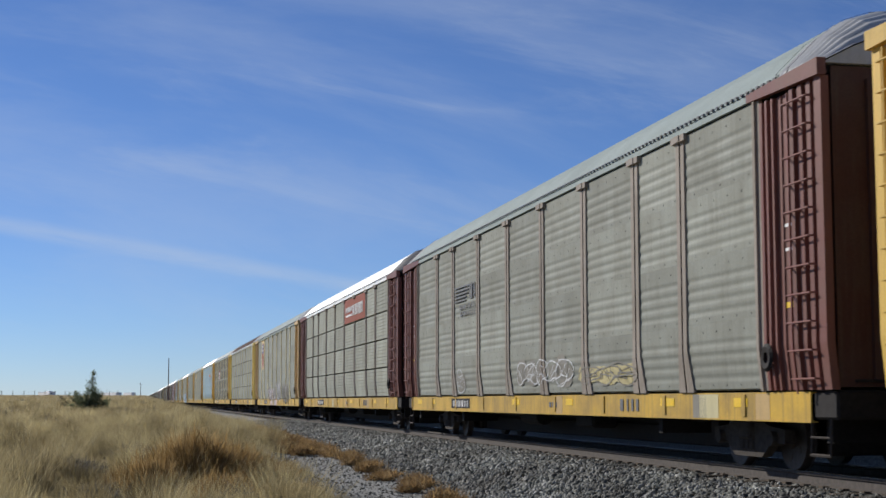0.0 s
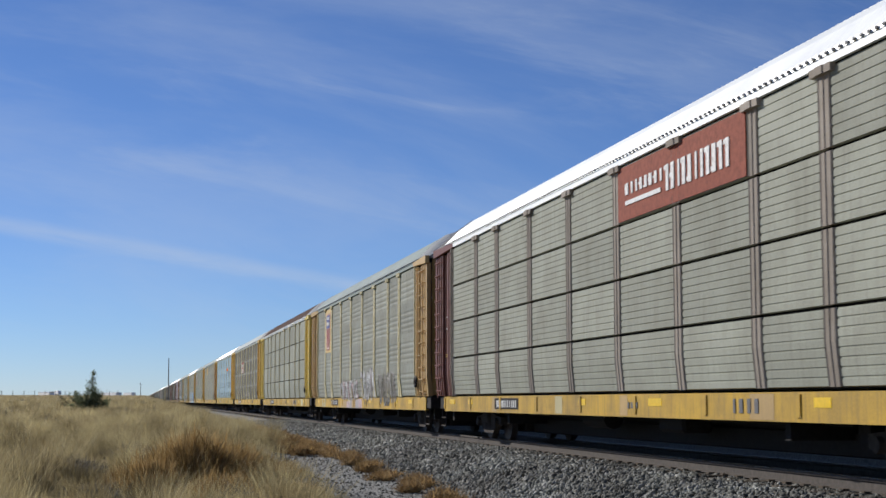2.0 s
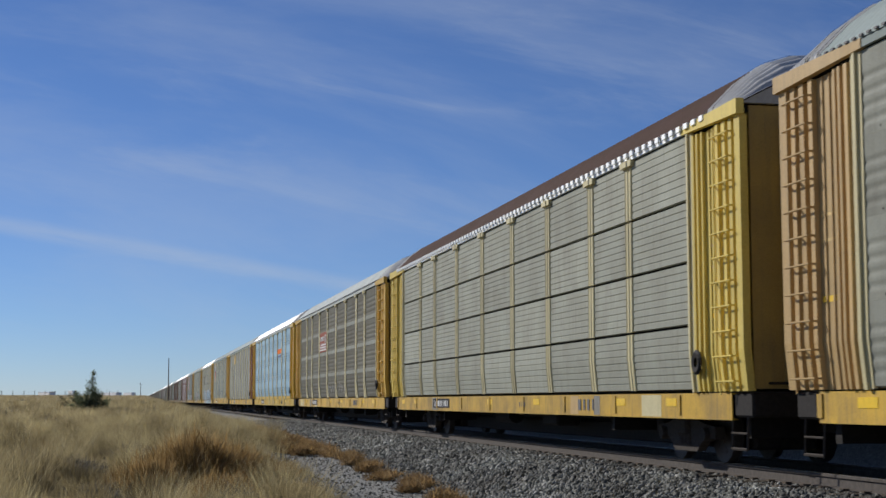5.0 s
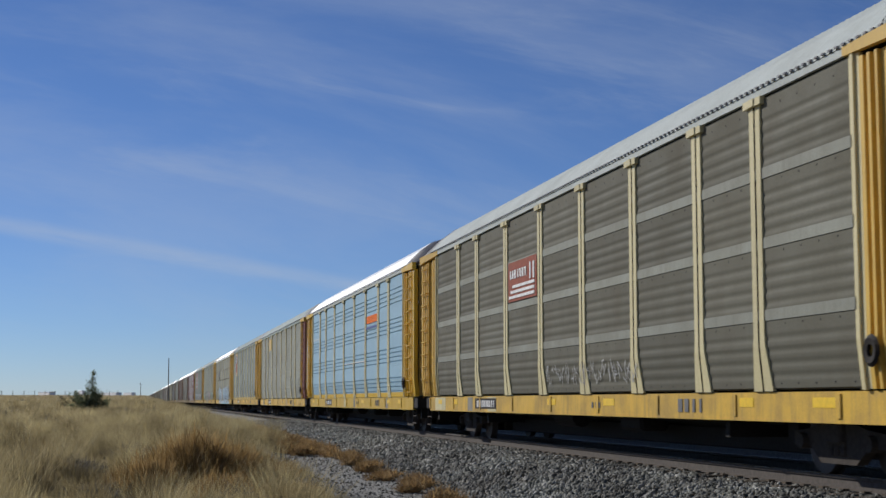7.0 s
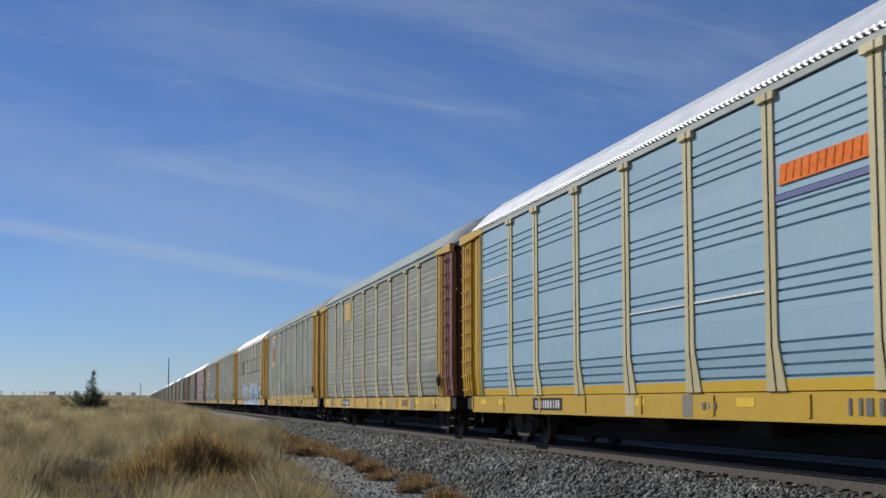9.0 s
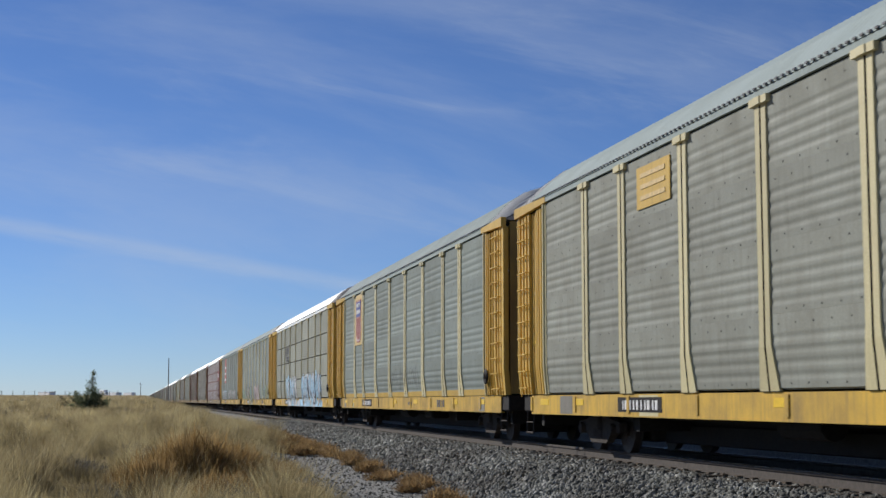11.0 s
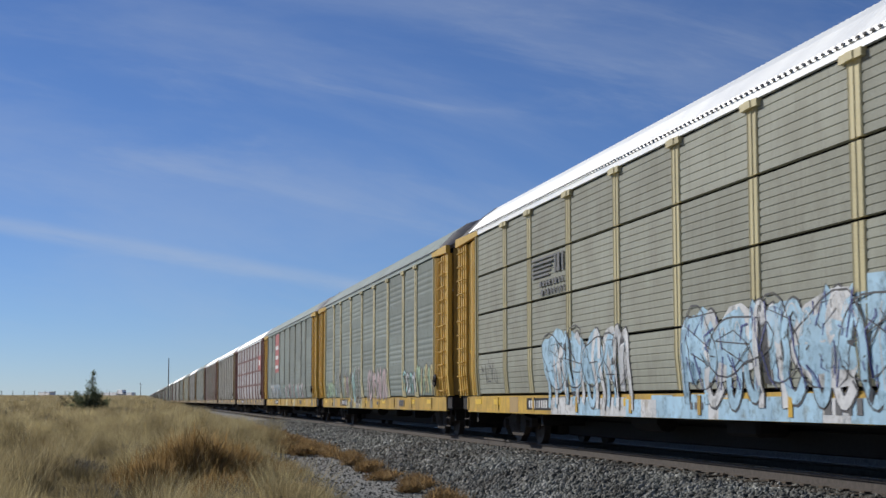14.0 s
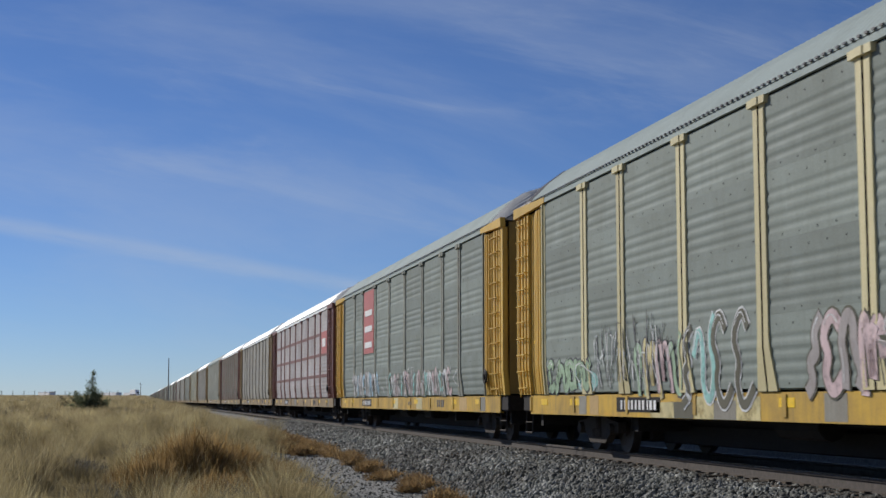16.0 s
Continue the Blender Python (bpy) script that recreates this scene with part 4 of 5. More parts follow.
def scribble(car, y0, y1, z0, z1, count, mat, seed):
    rnd = random.Random(seed)
    bm = bmesh.new()
    for i in range(count):
        cy = y0 + (y1 - y0) * (i + 0.5) / count
        w = (y1 - y0) / count
        pts = [(cy + w * rnd.uniform(-0.55, 0.55), z0 + (z1 - z0) * rnd.random()) for _ in range(5)]
        stroke(bm, pts, 0.014, 0.012)
    tagged(part("graffiti_tag", bm, mat, car, "thin sprayed scrawl"), kind="stuff")


def eave_dots(car):
    """White ends of the roof ribs along the brown eave."""
    bm = bmesh.new()
    for i in range(84):
        y = -12.5 + i * 0.3
        box(bm, -1.69, -1.655, y, y + 0.15, 4.85, 4.93)
    tagged(part("rib_strip", bm, "roof_white", car, "white rib ends along the eave"), kind="stuff")


def outline_plate(car, name, mat, pts, off, label=""):
    """A flat decal cut to an outline of (y, z) points."""
    bm = bmesh.new()
    a = [bm.verts.new((side_x(z) - off, y, z)) for y, z in pts]
    b = [bm.verts.new((side_x(z) - off + 0.01, y, z)) for y, z in pts]
    bm.faces.new(a)
    bm.faces.new(b)
    for i in range(len(pts)):
        k = (i + 1) % len(pts)
        bm.faces.new((a[i], a[k], b[k], b[i]))
    bmesh.ops.recalc_face_normals(bm, faces=bm.faces)
    return part(name, bm, mat, car, label)


def shield_points(cy, w, z0, z1):
    """Three-peaked top, bowed flanks and a pointed foot, going round from the top."""
    h = z1 - z0
    right = [(0.0, 1.0), (0.10, 0.955), (0.26, 0.945), (0.42, 0.99), (0.50, 0.93), (0.46, 0.80), (0.485, 0.55), (0.50, 0.35), (0.47, 0.17), (0.38, 0.06), (0.24, 0.02), (0.10, 0.045), (0.0, 0.0)]
    return [(cy + a * w, z0 + b * h) for a, b in right] + [(cy - a * w, z0 + b * h) for a, b in right[-2:0:-1]]


def logo_shield(car):
    """A tall yellow card with a shield: blue head over red and white stripes."""
    p = plate(car, "emblem", "mark_tan", 7.2, 8.86, 2.93, 4.74, 0.02, "yellow emblem card with red and blue shield")
    cy, w = 8.03, 1.16
    outline_plate(p, "emblem_shield", "mark_red", shield_points(cy, w + 0.08, 2.99, 4.60), 0.028)
    outline_plate(p, "emblem_shield", "mark_pale", shield_points(cy, w, 3.03, 4.565), 0.033)
    head = [(y, z) for y, z in shield_points(cy, w * 0.97, 3.05, 4.55) if z > 4.1]
    outline_plate(p, "emblem_head", "mark_blue", [(cy + w * 0.46, 3.95)] + [q for q in head if q[0] > cy][::-1]
                  + [(cy, 4.55)] + [q for q in head if q[0] < cy][::-1] + [(cy - w * 0.46, 3.95)], 0.038)
    for i in range(5):
        plate(p, "emblem_line", "mark_white", cy - 0.40 + i * 0.165, cy - 0.29 + i * 0.165, 4.31, 4.43, 0.044)
        plate(p, "emblem_line", "mark_white", cy - 0.42 + i * 0.175, cy - 0.30 + i * 0.175, 4.07, 4.20, 0.044)
    for i in range(6):
        y = cy - 0.50 + i * 0.175
        plate(p, "emblem_stripe", "mark_red", y, y + 0.085, 3.14 if 0 < i < 5 else 3.26, 3.94, 0.040)


def logo_horse(car):
    """Grey bars and two lines of stencil that can no longer be read."""
    rnd = random.Random(8)
    for i in range(5):
        plate(car, "emblem_bar", "mark_grey", 5.1 + 0.10 * i, 6.75, 3.70 - i * 0.085, 3.735 - i * 0.085, 0.03)
    bars(car, "mark_grey", 4.45, 5.2, 3.38, 3.74, 3, rnd, 0.03)
    bars(car, "mark_grey", 4.5, 6.2, 3.16, 3.27, 8, rnd, 0.03)
    bars(car, "mark_grey", 4.4, 6.1, 2.99, 3.10, 8, rnd, 0.03)


def logo_red_long(car):
    p = plate(car, "emblem", "mark_maroon", -6.8, -1.55, 3.86, 4.75, 0.02, "maroon name board with white streaked lettering")
    rnd = random.Random(3)
    plate(p, "emblem_line", "mark_white", -3.6, -1.95, 4.10, 4.17, 0.034)
    bars(p, "mark_white", -3.7, -1.9, 4.27, 4.46, 8, rnd, 0.034)
    bars(p, "mark_white", -6.3, -3.75, 4.08, 4.48, 11, rnd, 0.034)


def logo_maroon_box(car):
    p = plate(car, "emblem", "mark_maroon", 1.65, 3.95, 3.02, 3.86, 0.02, "maroon emblem board with white bars")
    rnd = random.Random(11)
    bars(p, "mark_white", 2.4, 3.85, 3.5, 3.68, 7, rnd, 0.034)
    bars(p, "mark_white", 1.75, 2.3, 3.4, 3.74, 2, rnd, 0.034)
    for i in range(3):
        plate(p, "emblem_line", "mark_white", 1.8, 3.85 - 0.15 * i, 3.08 + 0.11 * i, 3.14 + 0.11 * i, 0.034)


def logo_orange(car):
    for i in range(11):
        y = -4.5 - i * 0.215
        outline_plate(car, "emblem_block", "mark_orange", [(y - 0.185, 3.60), (y, 3.60), (y - 0.06, 3.84), (y - 0.245, 3.84)], 0.02)
    plate(car, "emblem_line", "mark_orange", -6.9, -4.5, 3.585, 3.61, 0.024)
    plate(car, "emblem_line", "mark_blue", -6.9, -4.4, 3.40, 3.47, 0.02)
    plate(car, "scuff", "mark_white", -4.0, -1.6, 2.30, 2.325, 0.02)
    plate(car, "scuff", "mark_white", -1.2, 1.2, 2.30, 2.32, 0.02)
    plate(car, "scuff", "mark_white", 9.3, 11.5, 3.62, 3.65, 0.02)


def logo_yellow_small(car):
    p = plate(car, "emblem", "yellow", 4.7, 6.2, 3.95, 4.62, 0.02, "small faded yellow emblem card")
    for i in range(3):
        plate(p, "emblem_line", "mark_tan", 4.9, 6.0, 4.08 + i * 0.18, 4.15 + i * 0.18, 0.03)


def logo_red_tall(car):
    p = plate(car, "emblem", "mark_red", 4.5, 6.7, 2.55, 4.72, 0.02, "tall faded red board with white blocks")
    for z in (2.75, 3.3, 3.85):
        plate(p, "emblem_block", "mark_white", 4.8, 6.4, z, z + 0.2, 0.034)


def logo_red_end(car):
    p = plate(car, "emblem", "mark_red", -11.4, -9.5, 2.95, 3.9, 0.02, "faded red square board")
    plate(p, "emblem_block", "mark_white", -11.0, -9.9, 3.25, 3.6, 0.034)


def autorack(spec, index):
    """One covered car carrier; spec names its paints and panel style."""
    style, skin, post, end, roof, sill = (spec[k] for k in ("style", "skin", "post", "end", "roof", "sill"))
    rnd = random.Random(100 + index)
    car = new("autorack_car")
    tagged(car, spec["label"], "railway car", group="train of autorack cars")
    far_off = index > 18
    # running gear and frame
    part("deck", shared("deck", deck_bm, "under", "deck"), None, car)
    for flip in (-1, 1):
        b_ob = part("bogie", shared("truck", truck_bm, "truck", "bogie"), None, car)
        b_ob.location = (0, flip * 10.05, 0)
        for dy in (-0.89, 0.89):
            w_ob = part("wheelset", shared("wheelset", wheelset_bm, "wheel", "wheelset"), None, b_ob)
            w_ob.location = (0, dy, 0.42)
        part("coupler", shared(("coupler", flip), lambda: coupler_bm(flip), "under", "coupler"), None, car)
        part("end_sill", shared(("end_sill", flip), lambda: end_sill_bm(flip), "under", "end_sill"), None, car)
    part("side_sill", shared(("sill", 1), sill_bm, sill, "side_sill"), None, car)
    part("side_sill", shared(("sill", -1), lambda: sill_bm(-1), sill, "side_sill"), None, car)
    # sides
    # behind fine panels the backing is black, painting in the shade of row gaps
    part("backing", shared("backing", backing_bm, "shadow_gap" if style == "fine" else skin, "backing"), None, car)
    part("far_side_wall", shared("far_wall", far_wall_bm, skin, "far_side_wall"), None, car)
    for a, b in zip(POSTS, POSTS[1:]):
        for row in range(4):
            p_ob = part("panel", panel_mesh(b - a - 0.10, row, style, skin), None, car)
            p_ob.location.y = (a + b) / 2
    for i, y in enumerate(POSTS):
        inner = 0 < i < 9 and not far_off
        if inner and style == "fine":
            for row in range(4):
                p_ob = part("post", shared(("row_post", row), lambda: row_post_bm(row), post, "post"), None, car)
                p_ob.location.y = y
        else:
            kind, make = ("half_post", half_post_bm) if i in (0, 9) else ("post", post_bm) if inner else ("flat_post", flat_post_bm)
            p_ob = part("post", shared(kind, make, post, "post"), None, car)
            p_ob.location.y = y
        if inner:
            c_ob = part("post_cap", shared("post_cap", post_cap_bm, spec.get("caps", post), "post_cap"), None, car)
            c_ob.location.y = y
    if spec.get("belt"):
        for z in (2.0, 2.92, 3.82):
            part("belt_rail", bar_bm(-11.7, 11.7, -0.012, 0.03, z - 0.07, z + 0.07), spec["belt"], car)
    if spec.get("skirt"):
        part("skirt", bar_bm(-11.9, 11.9, -0.006, 0.03, 1.045, 1.19), spec["skirt"], car)
    # roof
    ridge = 0.016 if roof == "roof_zinc" else 0.005
    part("roof", shared(("roof", ridge), lambda: roof_bm(-12.55, 12.55, 0.17, ridge), roof, "roof"), None, car)
    cap = spec.get("cap", "cap_zinc")
    for flip in (-1, 1):
        c_ob = part("roof_end", shared("roof_end", lambda: roof_bm(12.56, 13.72, 0.145, 0.014, 0.5), cap, "roof_end"), None, car)
        if flip < 0:
            c_ob.rotation_euler.z = math.pi
        if not far_off:
            for y in (12.54, 12.86):
                part("roof_hoop", shared(("hoop", flip * y), lambda: hoop_bm(flip * y), "shadow_gap", "roof_hoop"), None, car)
    for flip in (-1, 1):
        part("gable", shared(("gable", flip), lambda: gable_bm(flip), cap, "gable"), None, car)
    # black strip that paints in the shade of the gap under the eave
    part("roof_seal", shared("eave_gap", eave_gap_bm, "shadow_gap", "roof_seal"), None, car)
    part("eave_rail", shared("eave", eave_bm, spec.get("eave", roof), "eave_rail"), None, car)
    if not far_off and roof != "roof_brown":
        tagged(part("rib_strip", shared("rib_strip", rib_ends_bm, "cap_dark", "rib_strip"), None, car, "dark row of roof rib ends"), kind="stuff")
    # ends
    for flip in (-1, 1):
        e = spec.get("corner", end) if flip < 0 else end
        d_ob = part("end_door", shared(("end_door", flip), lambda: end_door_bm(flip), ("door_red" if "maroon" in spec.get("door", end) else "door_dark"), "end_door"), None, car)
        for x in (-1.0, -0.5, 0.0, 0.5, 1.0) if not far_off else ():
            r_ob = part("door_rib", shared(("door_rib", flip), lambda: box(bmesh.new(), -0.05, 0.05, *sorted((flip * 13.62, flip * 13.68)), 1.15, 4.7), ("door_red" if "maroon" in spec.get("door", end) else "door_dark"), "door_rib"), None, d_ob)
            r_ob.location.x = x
        part("hood", shared(("hood", flip), lambda: fascia_bm(flip), end, "hood"), None, car)

        def ends(name, y0, y1, off, depth, mat, z0=1.05, z1=4.72):
            a, b = sorted((flip * y0, flip * y1))
            part(name, shared((name, a, b, off), lambda: bar_bm(a, b, off, depth, z0, z1), mat, name), None, car)
        ends("end_panel", 11.85, 12.80, 0.03, 0.04, end)
        ends("stiffener", 11.92, 12.00, -0.035, 0.065, end)
        ends("stiffener", 12.09, 12.15, -0.035, 0.065, end)
        ends("stiffener", 12.24, 12.29, -0.02, 0.05, end)
        ends("corner_panel", 12.80, 13.62, 0.05, 0.04, e)
        ends("corner_post", 12.80, 12.90, -0.035, 0.085, e)
        ends("corner_post", 13.03, 13.15, -0.035, 0.085, e)
        ends("corner_post", 13.27, 13.38, -0.035, 0.085, e)
        ends("corner_post", 13.50, 13.68, -0.045, 0.095, e)
        ends("stiffener", 12.44, 12.47, 0.012, 0.02, end)
        ends("stiffener", 12.62, 12.65, 0.012, 0.02, end)
        l_ob = part("ladder", shared("ladder", ladder_bm, e if e != "maroon" else "maroon_grey", "ladder"), None, car)
        l_ob.location.y = flip * 13.12
        part("stirrup_step", shared(("step", flip), lambda: step_bm(flip), "truck", "stirrup_step"), None, car)
        if not far_off:
            if flip < 0:
                part("brake_wheel", shared("brake_wheel", brake_wheel_bm, "under", "brake_wheel"), None, car, "sooty hand brake wheel")
            plate(car, "reflector", "reflector", *sorted((flip * 12.42, flip * 12.76)), 2.06, 2.13, -0.026)
            plate(car, "data_board", "mark_white" if "maroon" in end else "mark_tan", *sorted((flip * 12.42, flip * 12.74)), 2.76, 2.80, -0.026)
            plate(car, "data_board", "mark_white" if "maroon" in end else "mark_tan", *sorted((flip * 12.42, flip * 12.74)), 3.06, 3.10, -0.026)
    # marks on the sill
    if not far_off:
        for y in (-11.2, -8.7, -3.2, 0.6, 9.6, 11.6):
            yy = y + rnd.uniform(-0.3, 0.3)
            sill_plate(car, "reflector", "reflector", yy, yy + rnd.choice((0.45, 0.6)), 0.84, 0.96)
        sill_plate(car, "number_board", "under", 5.4, 7.5, 0.74, 0.98)
        sill_bars(car, 5.55, 7.35, 0.78, 0.93, 10, rnd, "mark_white")
        sill_bars(car, -6.9, -5.9, 0.76, 0.95, 4, rnd, "mark_grey")
        sill_bars(car, -2.2, -1.6, 0.8, 0.9, 3, rnd, "mark_grey")
        for k in range(4):
            y = rnd.uniform(-12, 12)
            sill_plate(car, "paint_patch", rnd.choice(("zinc_brown", "yellow_tan", "yellow_pale")), y, y + rnd.uniform(0.3, 0.9), 0.68, 1.01, 0.003)
    for fn in spec.get("extra", ()):
        fn(car)
    return car


def brake_wheel_bm():
    """A ring with a thick rim on the side near the end of the car."""
    bm = bmesh.new()
    rings = []
    for i in range(16):
        a = 6.28318 * i / 16
        ring = []
        for k in range(5):
            b = 6.28318 * k / 5
            r = 0.12 + 0.06 * math.cos(b)
            ring.append(bm.verts.new((-1.66 + 0.03 * math.sin(b), -12.05 + r * math.cos(a), 1.46 + r * math.sin(a))))
        rings.append(ring)
    for i in range(16):
        for k in range(5):
            bm.faces.new((rings[i][k], rings[(i + 1) % 16][k], rings[(i + 1) % 16][(k + 1) % 5], rings[i][(k + 1) % 5]))
    bmesh.ops.recalc_face_normals(bm, faces=bm.faces)
    return bm


def gable_bm(flip):
    """The sheet that closes the roof over the end doors."""
    bm = bmesh.new()
    pts = [(x * 0.955, 4.84 + (z - 4.84) * 0.49) for x, z in ROOF]
    a = [bm.verts.new((x, flip * 13.60, z)) for x, z in pts]
    b = [bm.verts.new((x, flip * 13.68, z)) for x, z in pts]
    bm.faces.new(a)
    bm.faces.new(b[::-1])
    n = len(pts)
    for i in range(n):
        j = (i + 1) % n
        bm.faces.new((a[i], b[i], b[j], a[j]))
    bmesh.ops.recalc_face_normals(bm, faces=bm.faces)
    return bm


def sill_plate(car, name, mat, y0, y1, z0, z1, off=0.006):
    bm = bmesh.new()
    box(bm, -1.54 - off, -1.538, y0, y1, z0, z1)
    return part(name, bm, mat, car)


def sill_bars(car, y0, y1, z0, z1, count, rnd, mat):
    bm = bmesh.new()
    w = (y1 - y0) / count
    for i in range(count):
        a = y0 + i * w
        box(bm, -1.552, -1.545, a + 0.15 * w, a + w * rnd.uniform(0.4, 0.85), z0, z1)
    return tagged(part("stencil_bar", bm, mat, car), kind="stuff")


def spec(label, style="broad", skin="zinc", post="yellow", end="yellow", roof="roof_grey", sill="yellow_sill", **more):
    return dict(label=label, style=style, skin=skin, post=post, end=end, roof=roof, sill=sill, **more)


def sill_graffiti(car, y0, y1, mats, seed):
    rnd = random.Random(seed)
    n = int((y1 - y0) / 0.7)
    for i in range(n):
        y = y0 + (y1 - y0) * i / n
        sill_plate(car, "graffiti_fill", rnd.choice(mats), y, y + 0.7 * rnd.uniform(1.0, 1.6), 0.665, 1.02 - rnd.uniform(0, 0.12), 0.004 + 0.002 * (i % 3))


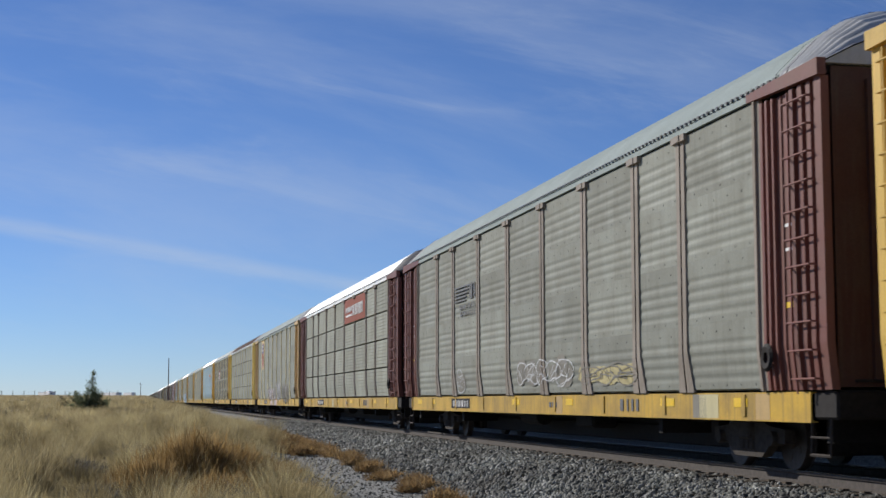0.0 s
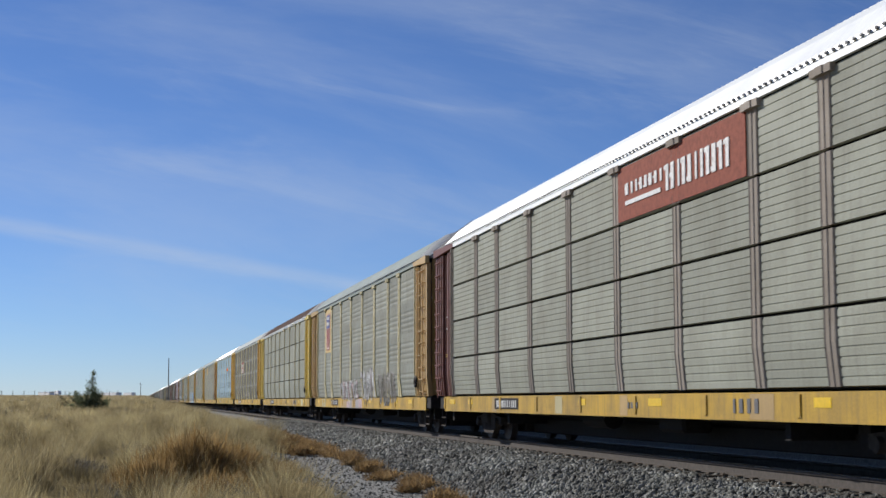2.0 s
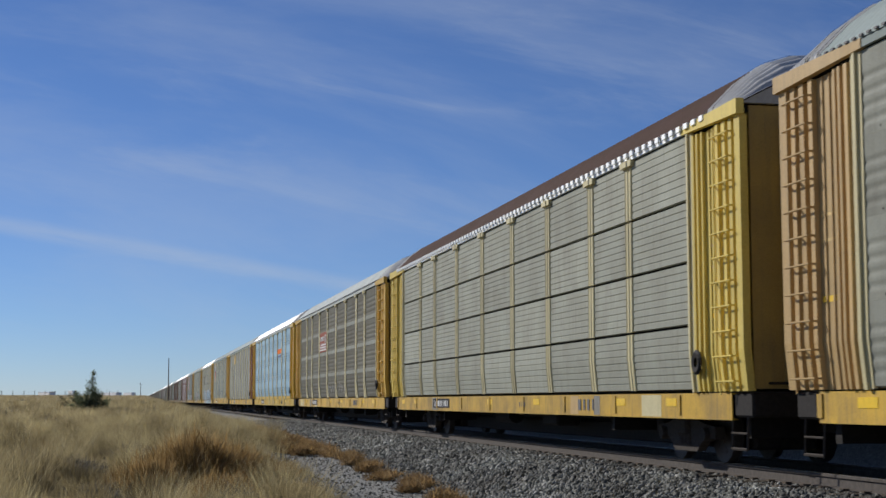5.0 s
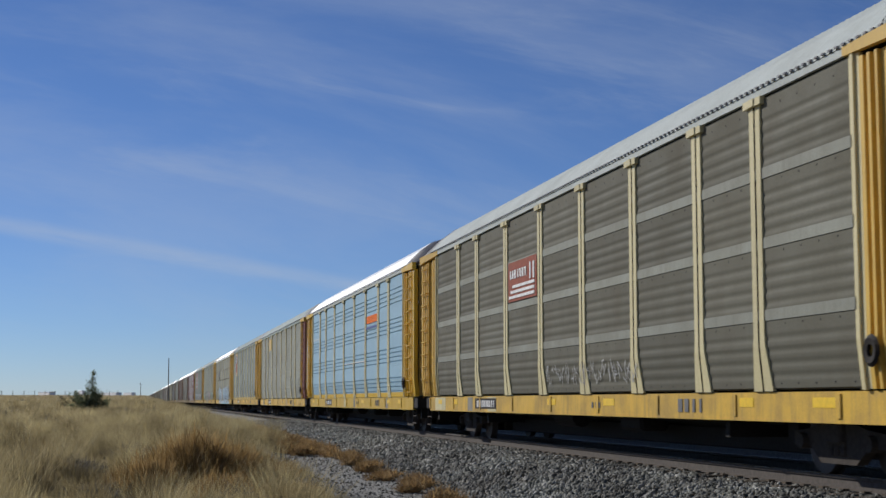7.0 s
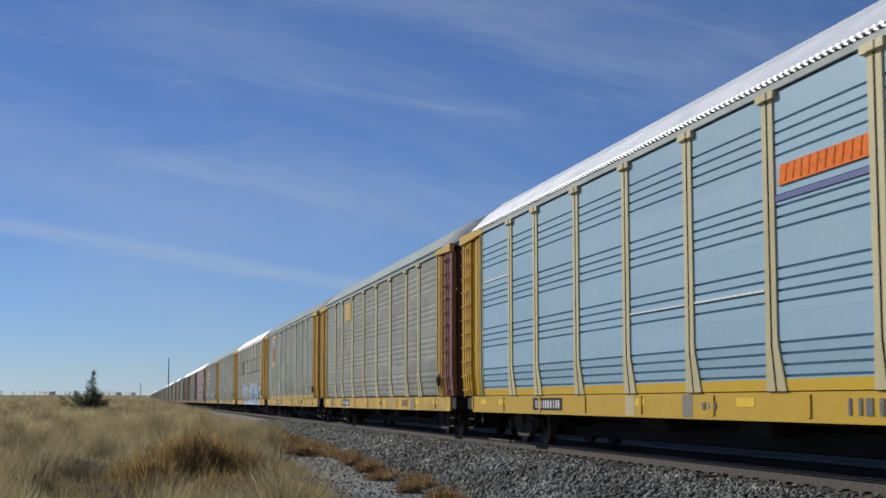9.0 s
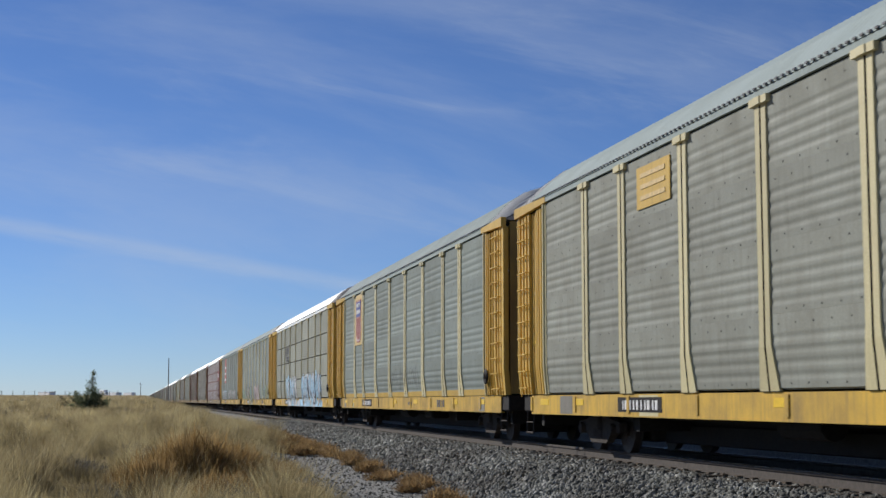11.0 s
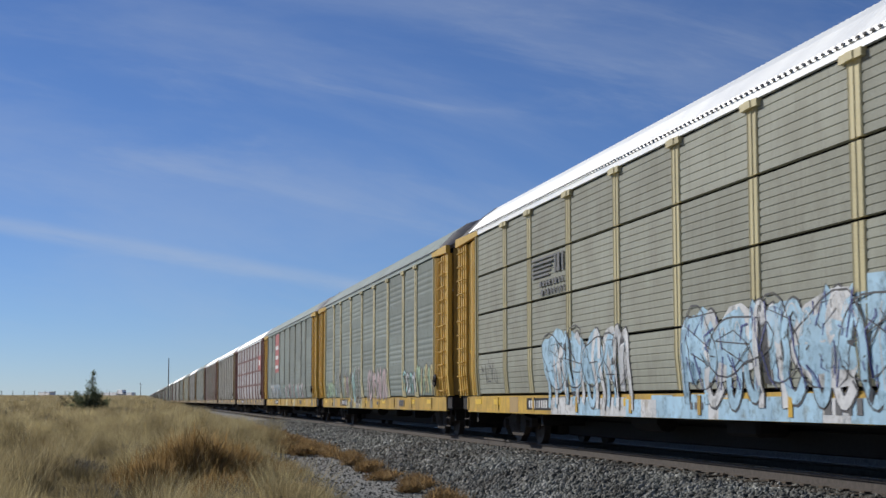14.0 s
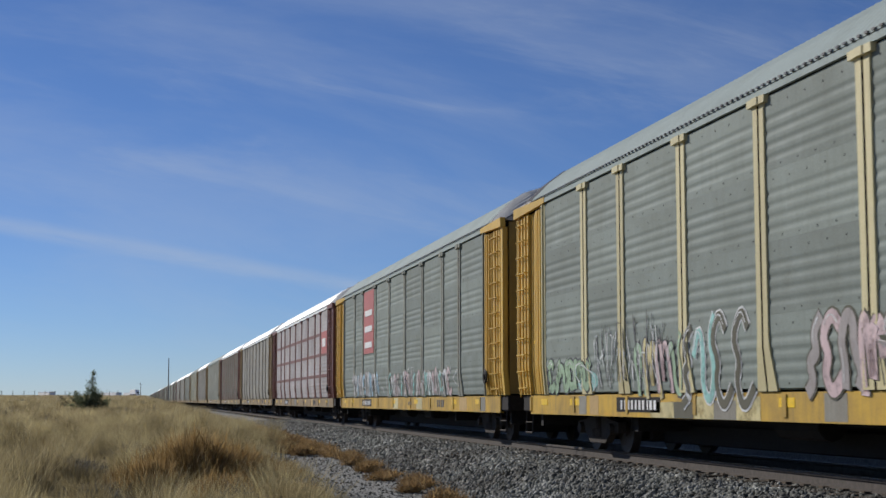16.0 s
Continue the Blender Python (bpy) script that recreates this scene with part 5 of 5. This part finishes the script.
GREY_YELLOW = "grey fluted autorack car with faded yellow posts and ends"
TRAIN = [
    spec(GREY_YELLOW, post="yellow", roof="roof_pale"),
    spec("grey fluted autorack car with maroon ends and graffiti", post="zinc_rose", end="maroon", roof="roof_grey", cap="cap_zinc", extra=(
        logo_horse, lambda c: graffiti(c, 5.7, 6.7, 1.1, 1.72, 1, ["zinc_brown"], "spray_white", 4),
        lambda c: graffiti(c, -3.2, 0.6, 1.15, 1.75, 5, ["zinc_brown", "zinc"], "spray_white", 5),
        lambda c: graffiti(c, -6.8, -3.9, 1.12, 1.55, 3, ["spray_yellow"], "zinc_brown", 6))),
    spec("grey banded autorack car with maroon ends and white roof", style="fine", skin="zinc_light", post="zinc_rose", end="maroon", roof="roof_white",
         cap="cap_dark", extra=(logo_red_long,)),
    spec("grey fluted autorack car with tan-yellow ends and shield emblem", post="yellow_pale", end="yellow_tan", roof="roof_grey", extra=(
        logo_shield, lambda c: block_letters(c, -0.3, 4.3, 0.95, 1.7, 8, ["zinc_pink", "spray_white", "spray_pink"], "zinc_dark", 14, 0.085),
        lambda c: scribble(c, -0.3, 4.2, 1.1, 1.7, 12, "spray_white", 17),
        lambda c: block_letters(c, -4.3, -1.2, 0.95, 2.05, 4, ["zinc_pink", "spray_white"], "spray_black", 15, 0.12),
        lambda c: block_letters(c, -8.2, -5.0, 0.8, 1.85, 5, ["zinc_dark", "zinc_brown"], "zinc_pink", 18, 0.10),
        lambda c: sill_graffiti(c, -1.0, 4.4, ["zinc_pink", "spray_pink", "yellow_tan"], 16))),
    spec("grey banded autorack car with bright yellow ends and brown roof", style="fine", skin="zinc_light", post="yellow_pale", end="yellow_lemon", roof="roof_brown", eave="roof_white",
         cap="cap_zinc", door="yellow", extra=(eave_dots,)),
    spec("dull dark autorack car with pale belts and maroon emblem", skin="zinc_dark", post="yellow_pale", end="yellow", roof="roof_pale", belt="zinc",
         extra=(logo_maroon_box, lambda c: scribble(c, -4.4, 1.1, 1.2, 1.62, 26, "mark_grey_pale", 21))),
    spec("clean blue-grey autorack car with fresh yellow posts and sill", style="flat", skin="zinc_new", post="yellow_pale", end="yellow_new", roof="roof_zinc",
         sill="yellow_new", skirt="yellow_new", cap="cap_dark", eave="roof_pale", extra=(logo_orange,)),
    spec("grey fluted autorack car with yellow end and brick-red corner", post="yellow_pale", end="yellow", corner="maroon_grey", door="maroon", roof="roof_grey",
         extra=(logo_yellow_small,)),
    spec("grey fluted autorack car with yellow posts and shield emblem", skin="zinc_cool", post="yellow_pale", end="yellow", roof="roof_grey", skirt="yellow", extra=(
        logo_shield, lambda c: scribble(c, -3.6, 1.2, 1.25, 1.95, 16, "spray_black", 31))),
    spec("grey banded autorack car with white roof and blue graffiti", style="fine", skin="zinc_light", post="yellow_pale", end="yellow", roof="roof_white", cap="cap_dark",
         extra=(logo_horse, lambda c: graffiti(c, 1.0, 5.8, 1.06, 2.25, 4, ["spray_blue", "spray_blue", "spray_white"], "spray_black", 41),
                lambda c: graffiti(c, -9.3, -1.6, 1.06, 2.25, 6, ["spray_blue", "spray_blue", "spray_white"], "spray_black", 42),
                lambda c: sill_graffiti(c, -9.4, 5.4, ["spray_blue", "spray_blue", "spray_white"], 43),
                lambda c: block_letters(c, 1.0, 5.8, 0.75, 2.2, 5, ["spray_blue", "spray_white"], "spray_black", 45, 0.12),
                lambda c: block_letters(c, -9.3, -1.6, 0.75, 2.25, 8, ["spray_blue", "spray_white", "spray_blue"], "spray_black", 46, 0.13),
                lambda c: scribble(c, -9.4, -1.6, 0.9, 2.2, 20, "mark_blue", 47),
                lambda c: scribble(c, 9.8, 11.3, 1.3, 1.9, 5, "spray_black", 44))),
    spec("grey fluted autorack car with yellow ends and mixed graffiti", skin="zinc_cool", post="yellow_pale", end="yellow", roof="roof_grey", cap="cap_dark", extra=(
        lambda c: block_letters(c, 8.9, 11.6, 1.08, 1.72, 4, ["spray_green"], "spray_black", 51, 0.13),
        lambda c: graffiti(c, 8.7, 9.5, 1.06, 1.6, 1, ["spray_aqua"], "spray_white", 59),
        lambda c: scribble(c, 5.2, 8.6, 1.1, 2.1, 15, "spray_white", 56),
        lambda c: scribble(c, 4.6, 8.4, 1.1, 2.35, 14, "spray_black", 57),
        lambda c: block_letters(c, 4.4, 6.4, 0.95, 1.95, 3, ["spray_green", "spray_yellow", "spray_pink"], "spray_black", 52, 0.10),
        lambda c: block_letters(c, 1.9, 4.5, 0.72, 2.2, 3, ["zinc_dark", "spray_aqua", "zinc_dark"], "spray_white", 58, 0.11),
        lambda c: sill_graffiti(c, 1.7, 5.6, ["zinc_brown", "spray_yellow", "zinc_dark"], 50),
        lambda c: block_letters(c, -4.2, 0.4, 0.95, 2.0, 6, ["zinc_pink", "spray_pink"], "zinc_dark", 53, 0.14),
        lambda c: block_letters(c, -9.0, -7.0, 1.1, 1.85, 3, ["spray_aqua", "spray_white"], "spray_black", 54),
        lambda c: block_letters(c, -11.6, -9.2, 1.08, 1.95, 4, ["spray_green", "spray_yellow"], "spray_black", 55, 0.10))),
    spec("grey fluted autorack car with tall red board and pale graffiti", skin="zinc_cool", post="zinc", end="yellow", roof="roof_grey", extra=(
        logo_red_tall, lambda c: block_letters(c, 3.5, 9.5, 1.05, 1.95, 8, ["zinc_pink", "spray_white", "spray_blue"], "zinc", 61, 0.10),
        lambda c: block_letters(c, -8.0, 2.0, 1.05, 1.8, 13, ["zinc_pink", "spray_aqua", "spray_white", "spray_pink"], "zinc_brown", 62, 0.09),
        lambda c: scribble(c, -9.0, 9.0, 1.1, 1.9, 24, "spray_white", 63))),
    spec("pale worn autorack car with maroon posts and red board", skin="zinc_pink", post="maroon", end="maroon", roof="roof_white", belt="maroon", sill="sill_dull", extra=(logo_red_end,)),
    spec("brown-grey autorack car with white roof", skin="zinc_brown", post="zinc_dark", end="end_dull", roof="roof_white", sill="sill_dull"),
    spec("dark brown autorack car with white roof", skin="zinc_dark", post="maroon_grey", end="maroon", roof="roof_white", sill="sill_dull"),
    spec("grey autorack car with dull ochre ends", skin="zinc", post="zinc", end="end_dull", roof="roof_grey", sill="sill_dull"),
    spec("dull grey autorack car with white roof", skin="zinc_brown", post="zinc_brown", end="end_dull", roof="roof_white", sill="sill_dull"),
    spec("grey autorack car with grimed ochre ends", skin="zinc", post="yellow_pale", end="end_dull", roof="roof_grey", sill="sill_dull"),
    spec("grey autorack car with white roof and ochre ends", skin="zinc", post="zinc", end="end_dull", roof="roof_white", sill="sill_dull"),
]
mixed_bag = random.Random(77)
while len(TRAIN) < 46:
    TRAIN.append(spec(mixed_bag.choice(("weathered grey autorack car far down the train", "dusty grey autorack car with grimy brown sill")),
                      skin=mixed_bag.choice(("zinc", "zinc_brown", "zinc_dark")), post=mixed_bag.choice(("zinc", "zinc", "zinc_brown")),
                      end=mixed_bag.choice(("zinc_brown", "end_dull", "maroon_grey")), sill="sill_dull", roof=mixed_bag.choice(("roof_grey", "roof_white", "roof_pale", "roof_grey"))))
cars = []
for i, sp in enumerate(TRAIN):
    c = autorack(sp, i)
    y = FIRST_Y + i * PITCH
    c.matrix_world = pose(TRACK_X, y, 0)
    cars.append((c, y))

# ---- distance: fence, poles, trucks ----
def fence_post(x, y, tall):
    bm = bmesh.new()
    rod(bm, (0, 0, -0.3), (0, 0, tall), 0.07, 6)
    bmesh.ops.create_cone(bm, segments=6, radius1=0.07, radius2=0.02, depth=0.06, matrix=Matrix.Translation((0, 0, tall + 0.03)))
    return bm


fence = new("wire_fence")
tagged(fence, "distant ranch fence of dark posts and wires", "fence")
last = None
for i in range(34):
    fx, fy = -75 + i * 2.1, 235 + i * 5.5
    fz = float(ground_z(fx, fy))
    p_ob = part("post", shared("fence_post", lambda: fence_post(0, 0, 1.5), "pole", "post"), None, fence)
    p_ob.location = (fx, fy, fz)
    if last:
        bm = bmesh.new()
        for h in (0.5, 0.9, 1.3):
            rod(bm, (last[0], last[1], last[2] + h), (fx, fy, fz + h), 0.008, 3)
        part("wire", bm, "pole", fence)
    last = (fx, fy, fz)


def utility_pole(bearing, dist, top, arm):
    x, y = sight(bearing, dist)
    z = float(ground_z(x, y))
    pole = new("utility_pole")
    pole.matrix_world = pose(x, y, z)
    tagged(pole, "tall thin wooden utility pole far along the track", "utility pole", group="line poles")
    bm = bmesh.new()
    bmesh.ops.create_cone(bm, cap_ends=True, segments=8, radius1=0.14, radius2=0.09, depth=top + 0.6, matrix=Matrix.Translation((0, 0, top / 2 - 0.3)))
    part("shaft", bm, "pole", pole)
    if arm:
        bm = bmesh.new()
        box(bm, -0.9, 0.9, -0.06, 0.06, top - 0.65, top - 0.52, 0.01)
        part("crossarm", bm, "pole", pole)


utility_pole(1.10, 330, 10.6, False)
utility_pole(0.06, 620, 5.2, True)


def truck(label):
    t_ob = new("box_truck")
    tagged(t_ob, label, "truck")
    bm = bmesh.new()
    box(bm, -1.25, 1.25, -11.5, 1.5, 0.9, 3.7, 0.05)
    part("cargo_box", bm, "white_box", t_ob)
    bm = bmesh.new()
    box(bm, -1.05, 1.05, 1.7, 3.2, 0.6, 2.2, 0.12)
    part("cab", bm, "white_box", t_ob)
    bm = bmesh.new()
    box(bm, -0.9, 0.9, 3.17, 3.23, 1.4, 2.0)
    part("windscreen", bm, "glass_dark", t_ob)
    bm = bmesh.new()
    box(bm, -0.5, 0.5, -11.2, 3.1, 0.5, 0.9)
    part("chassis", bm, "under", t_ob)
    for sx in (-1.05, 1.05):
        for sy in (-10.4, -9.2, -0.4, 2.4):
            bm = bmesh.new()
            rod(bm, (sx - 0.14, sy, 0.5), (sx + 0.14, sy, 0.5), 0.5, 12)
            part("wheel", bm, "under", t_ob)
    return t_ob


road_truck = truck("long white box truck on the distant road")


def barn(bearing, dist, w, h, d=5.0):
    x, y = sight(bearing, dist)
    b_ob = new("farm_shed")
    b_ob.matrix_world = pose(x, y, float(ground_z(x, y)) - 0.2, 0, 0, 15)
    tagged(b_ob, "low white metal shed on the far horizon", "shed")
    bm = bmesh.new()
    box(bm, -w / 2, w / 2, 0, d, 0, h)
    part("wall", bm, "white_box", b_ob)
    bm = bmesh.new()
    sweep(bm, [(-w / 2 - 0.3, h), (0, h + w * 0.06), (w / 2 + 0.3, h), (w / 2 + 0.3, h + 0.12), (0, h + w * 0.06 + 0.12), (-w / 2 - 0.3, h + 0.12)], -0.3, d + 0.3, True)
    part("roof", bm, "roof_white", b_ob)


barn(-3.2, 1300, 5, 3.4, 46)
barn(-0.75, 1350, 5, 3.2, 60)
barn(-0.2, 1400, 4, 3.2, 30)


# ---- motion of the train and the truck ----
def travelled(t):
    return 16.58 * t + 0.021 * t * t


def motions():
    for car, y in cars:
        walk(car, [(t / 2, pose(TRACK_X, y - travelled(t / 2), 0)) for t in range(33)])
    step_t = 1.0 / FPS
    spins = [pose(0, 0, 0, math.degrees(travelled(i * step_t) / 0.419)) for i in range(481)]
    for car, y in cars:
        near = [w for b in car.children for w in b.children if w.name.startswith("wheelset")]
        if 0 <= round((y - FIRST_Y) / PITCH) <= 17:
            for w in near:
                base = Matrix.Translation(w.location)
                walk(w, [(i * step_t, base @ m) for i, m in enumerate(spins)])
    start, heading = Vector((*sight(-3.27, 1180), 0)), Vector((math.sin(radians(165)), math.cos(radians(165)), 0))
    rows = []
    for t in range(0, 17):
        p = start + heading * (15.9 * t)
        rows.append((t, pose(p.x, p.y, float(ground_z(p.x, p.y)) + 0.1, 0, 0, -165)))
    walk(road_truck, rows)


motions()
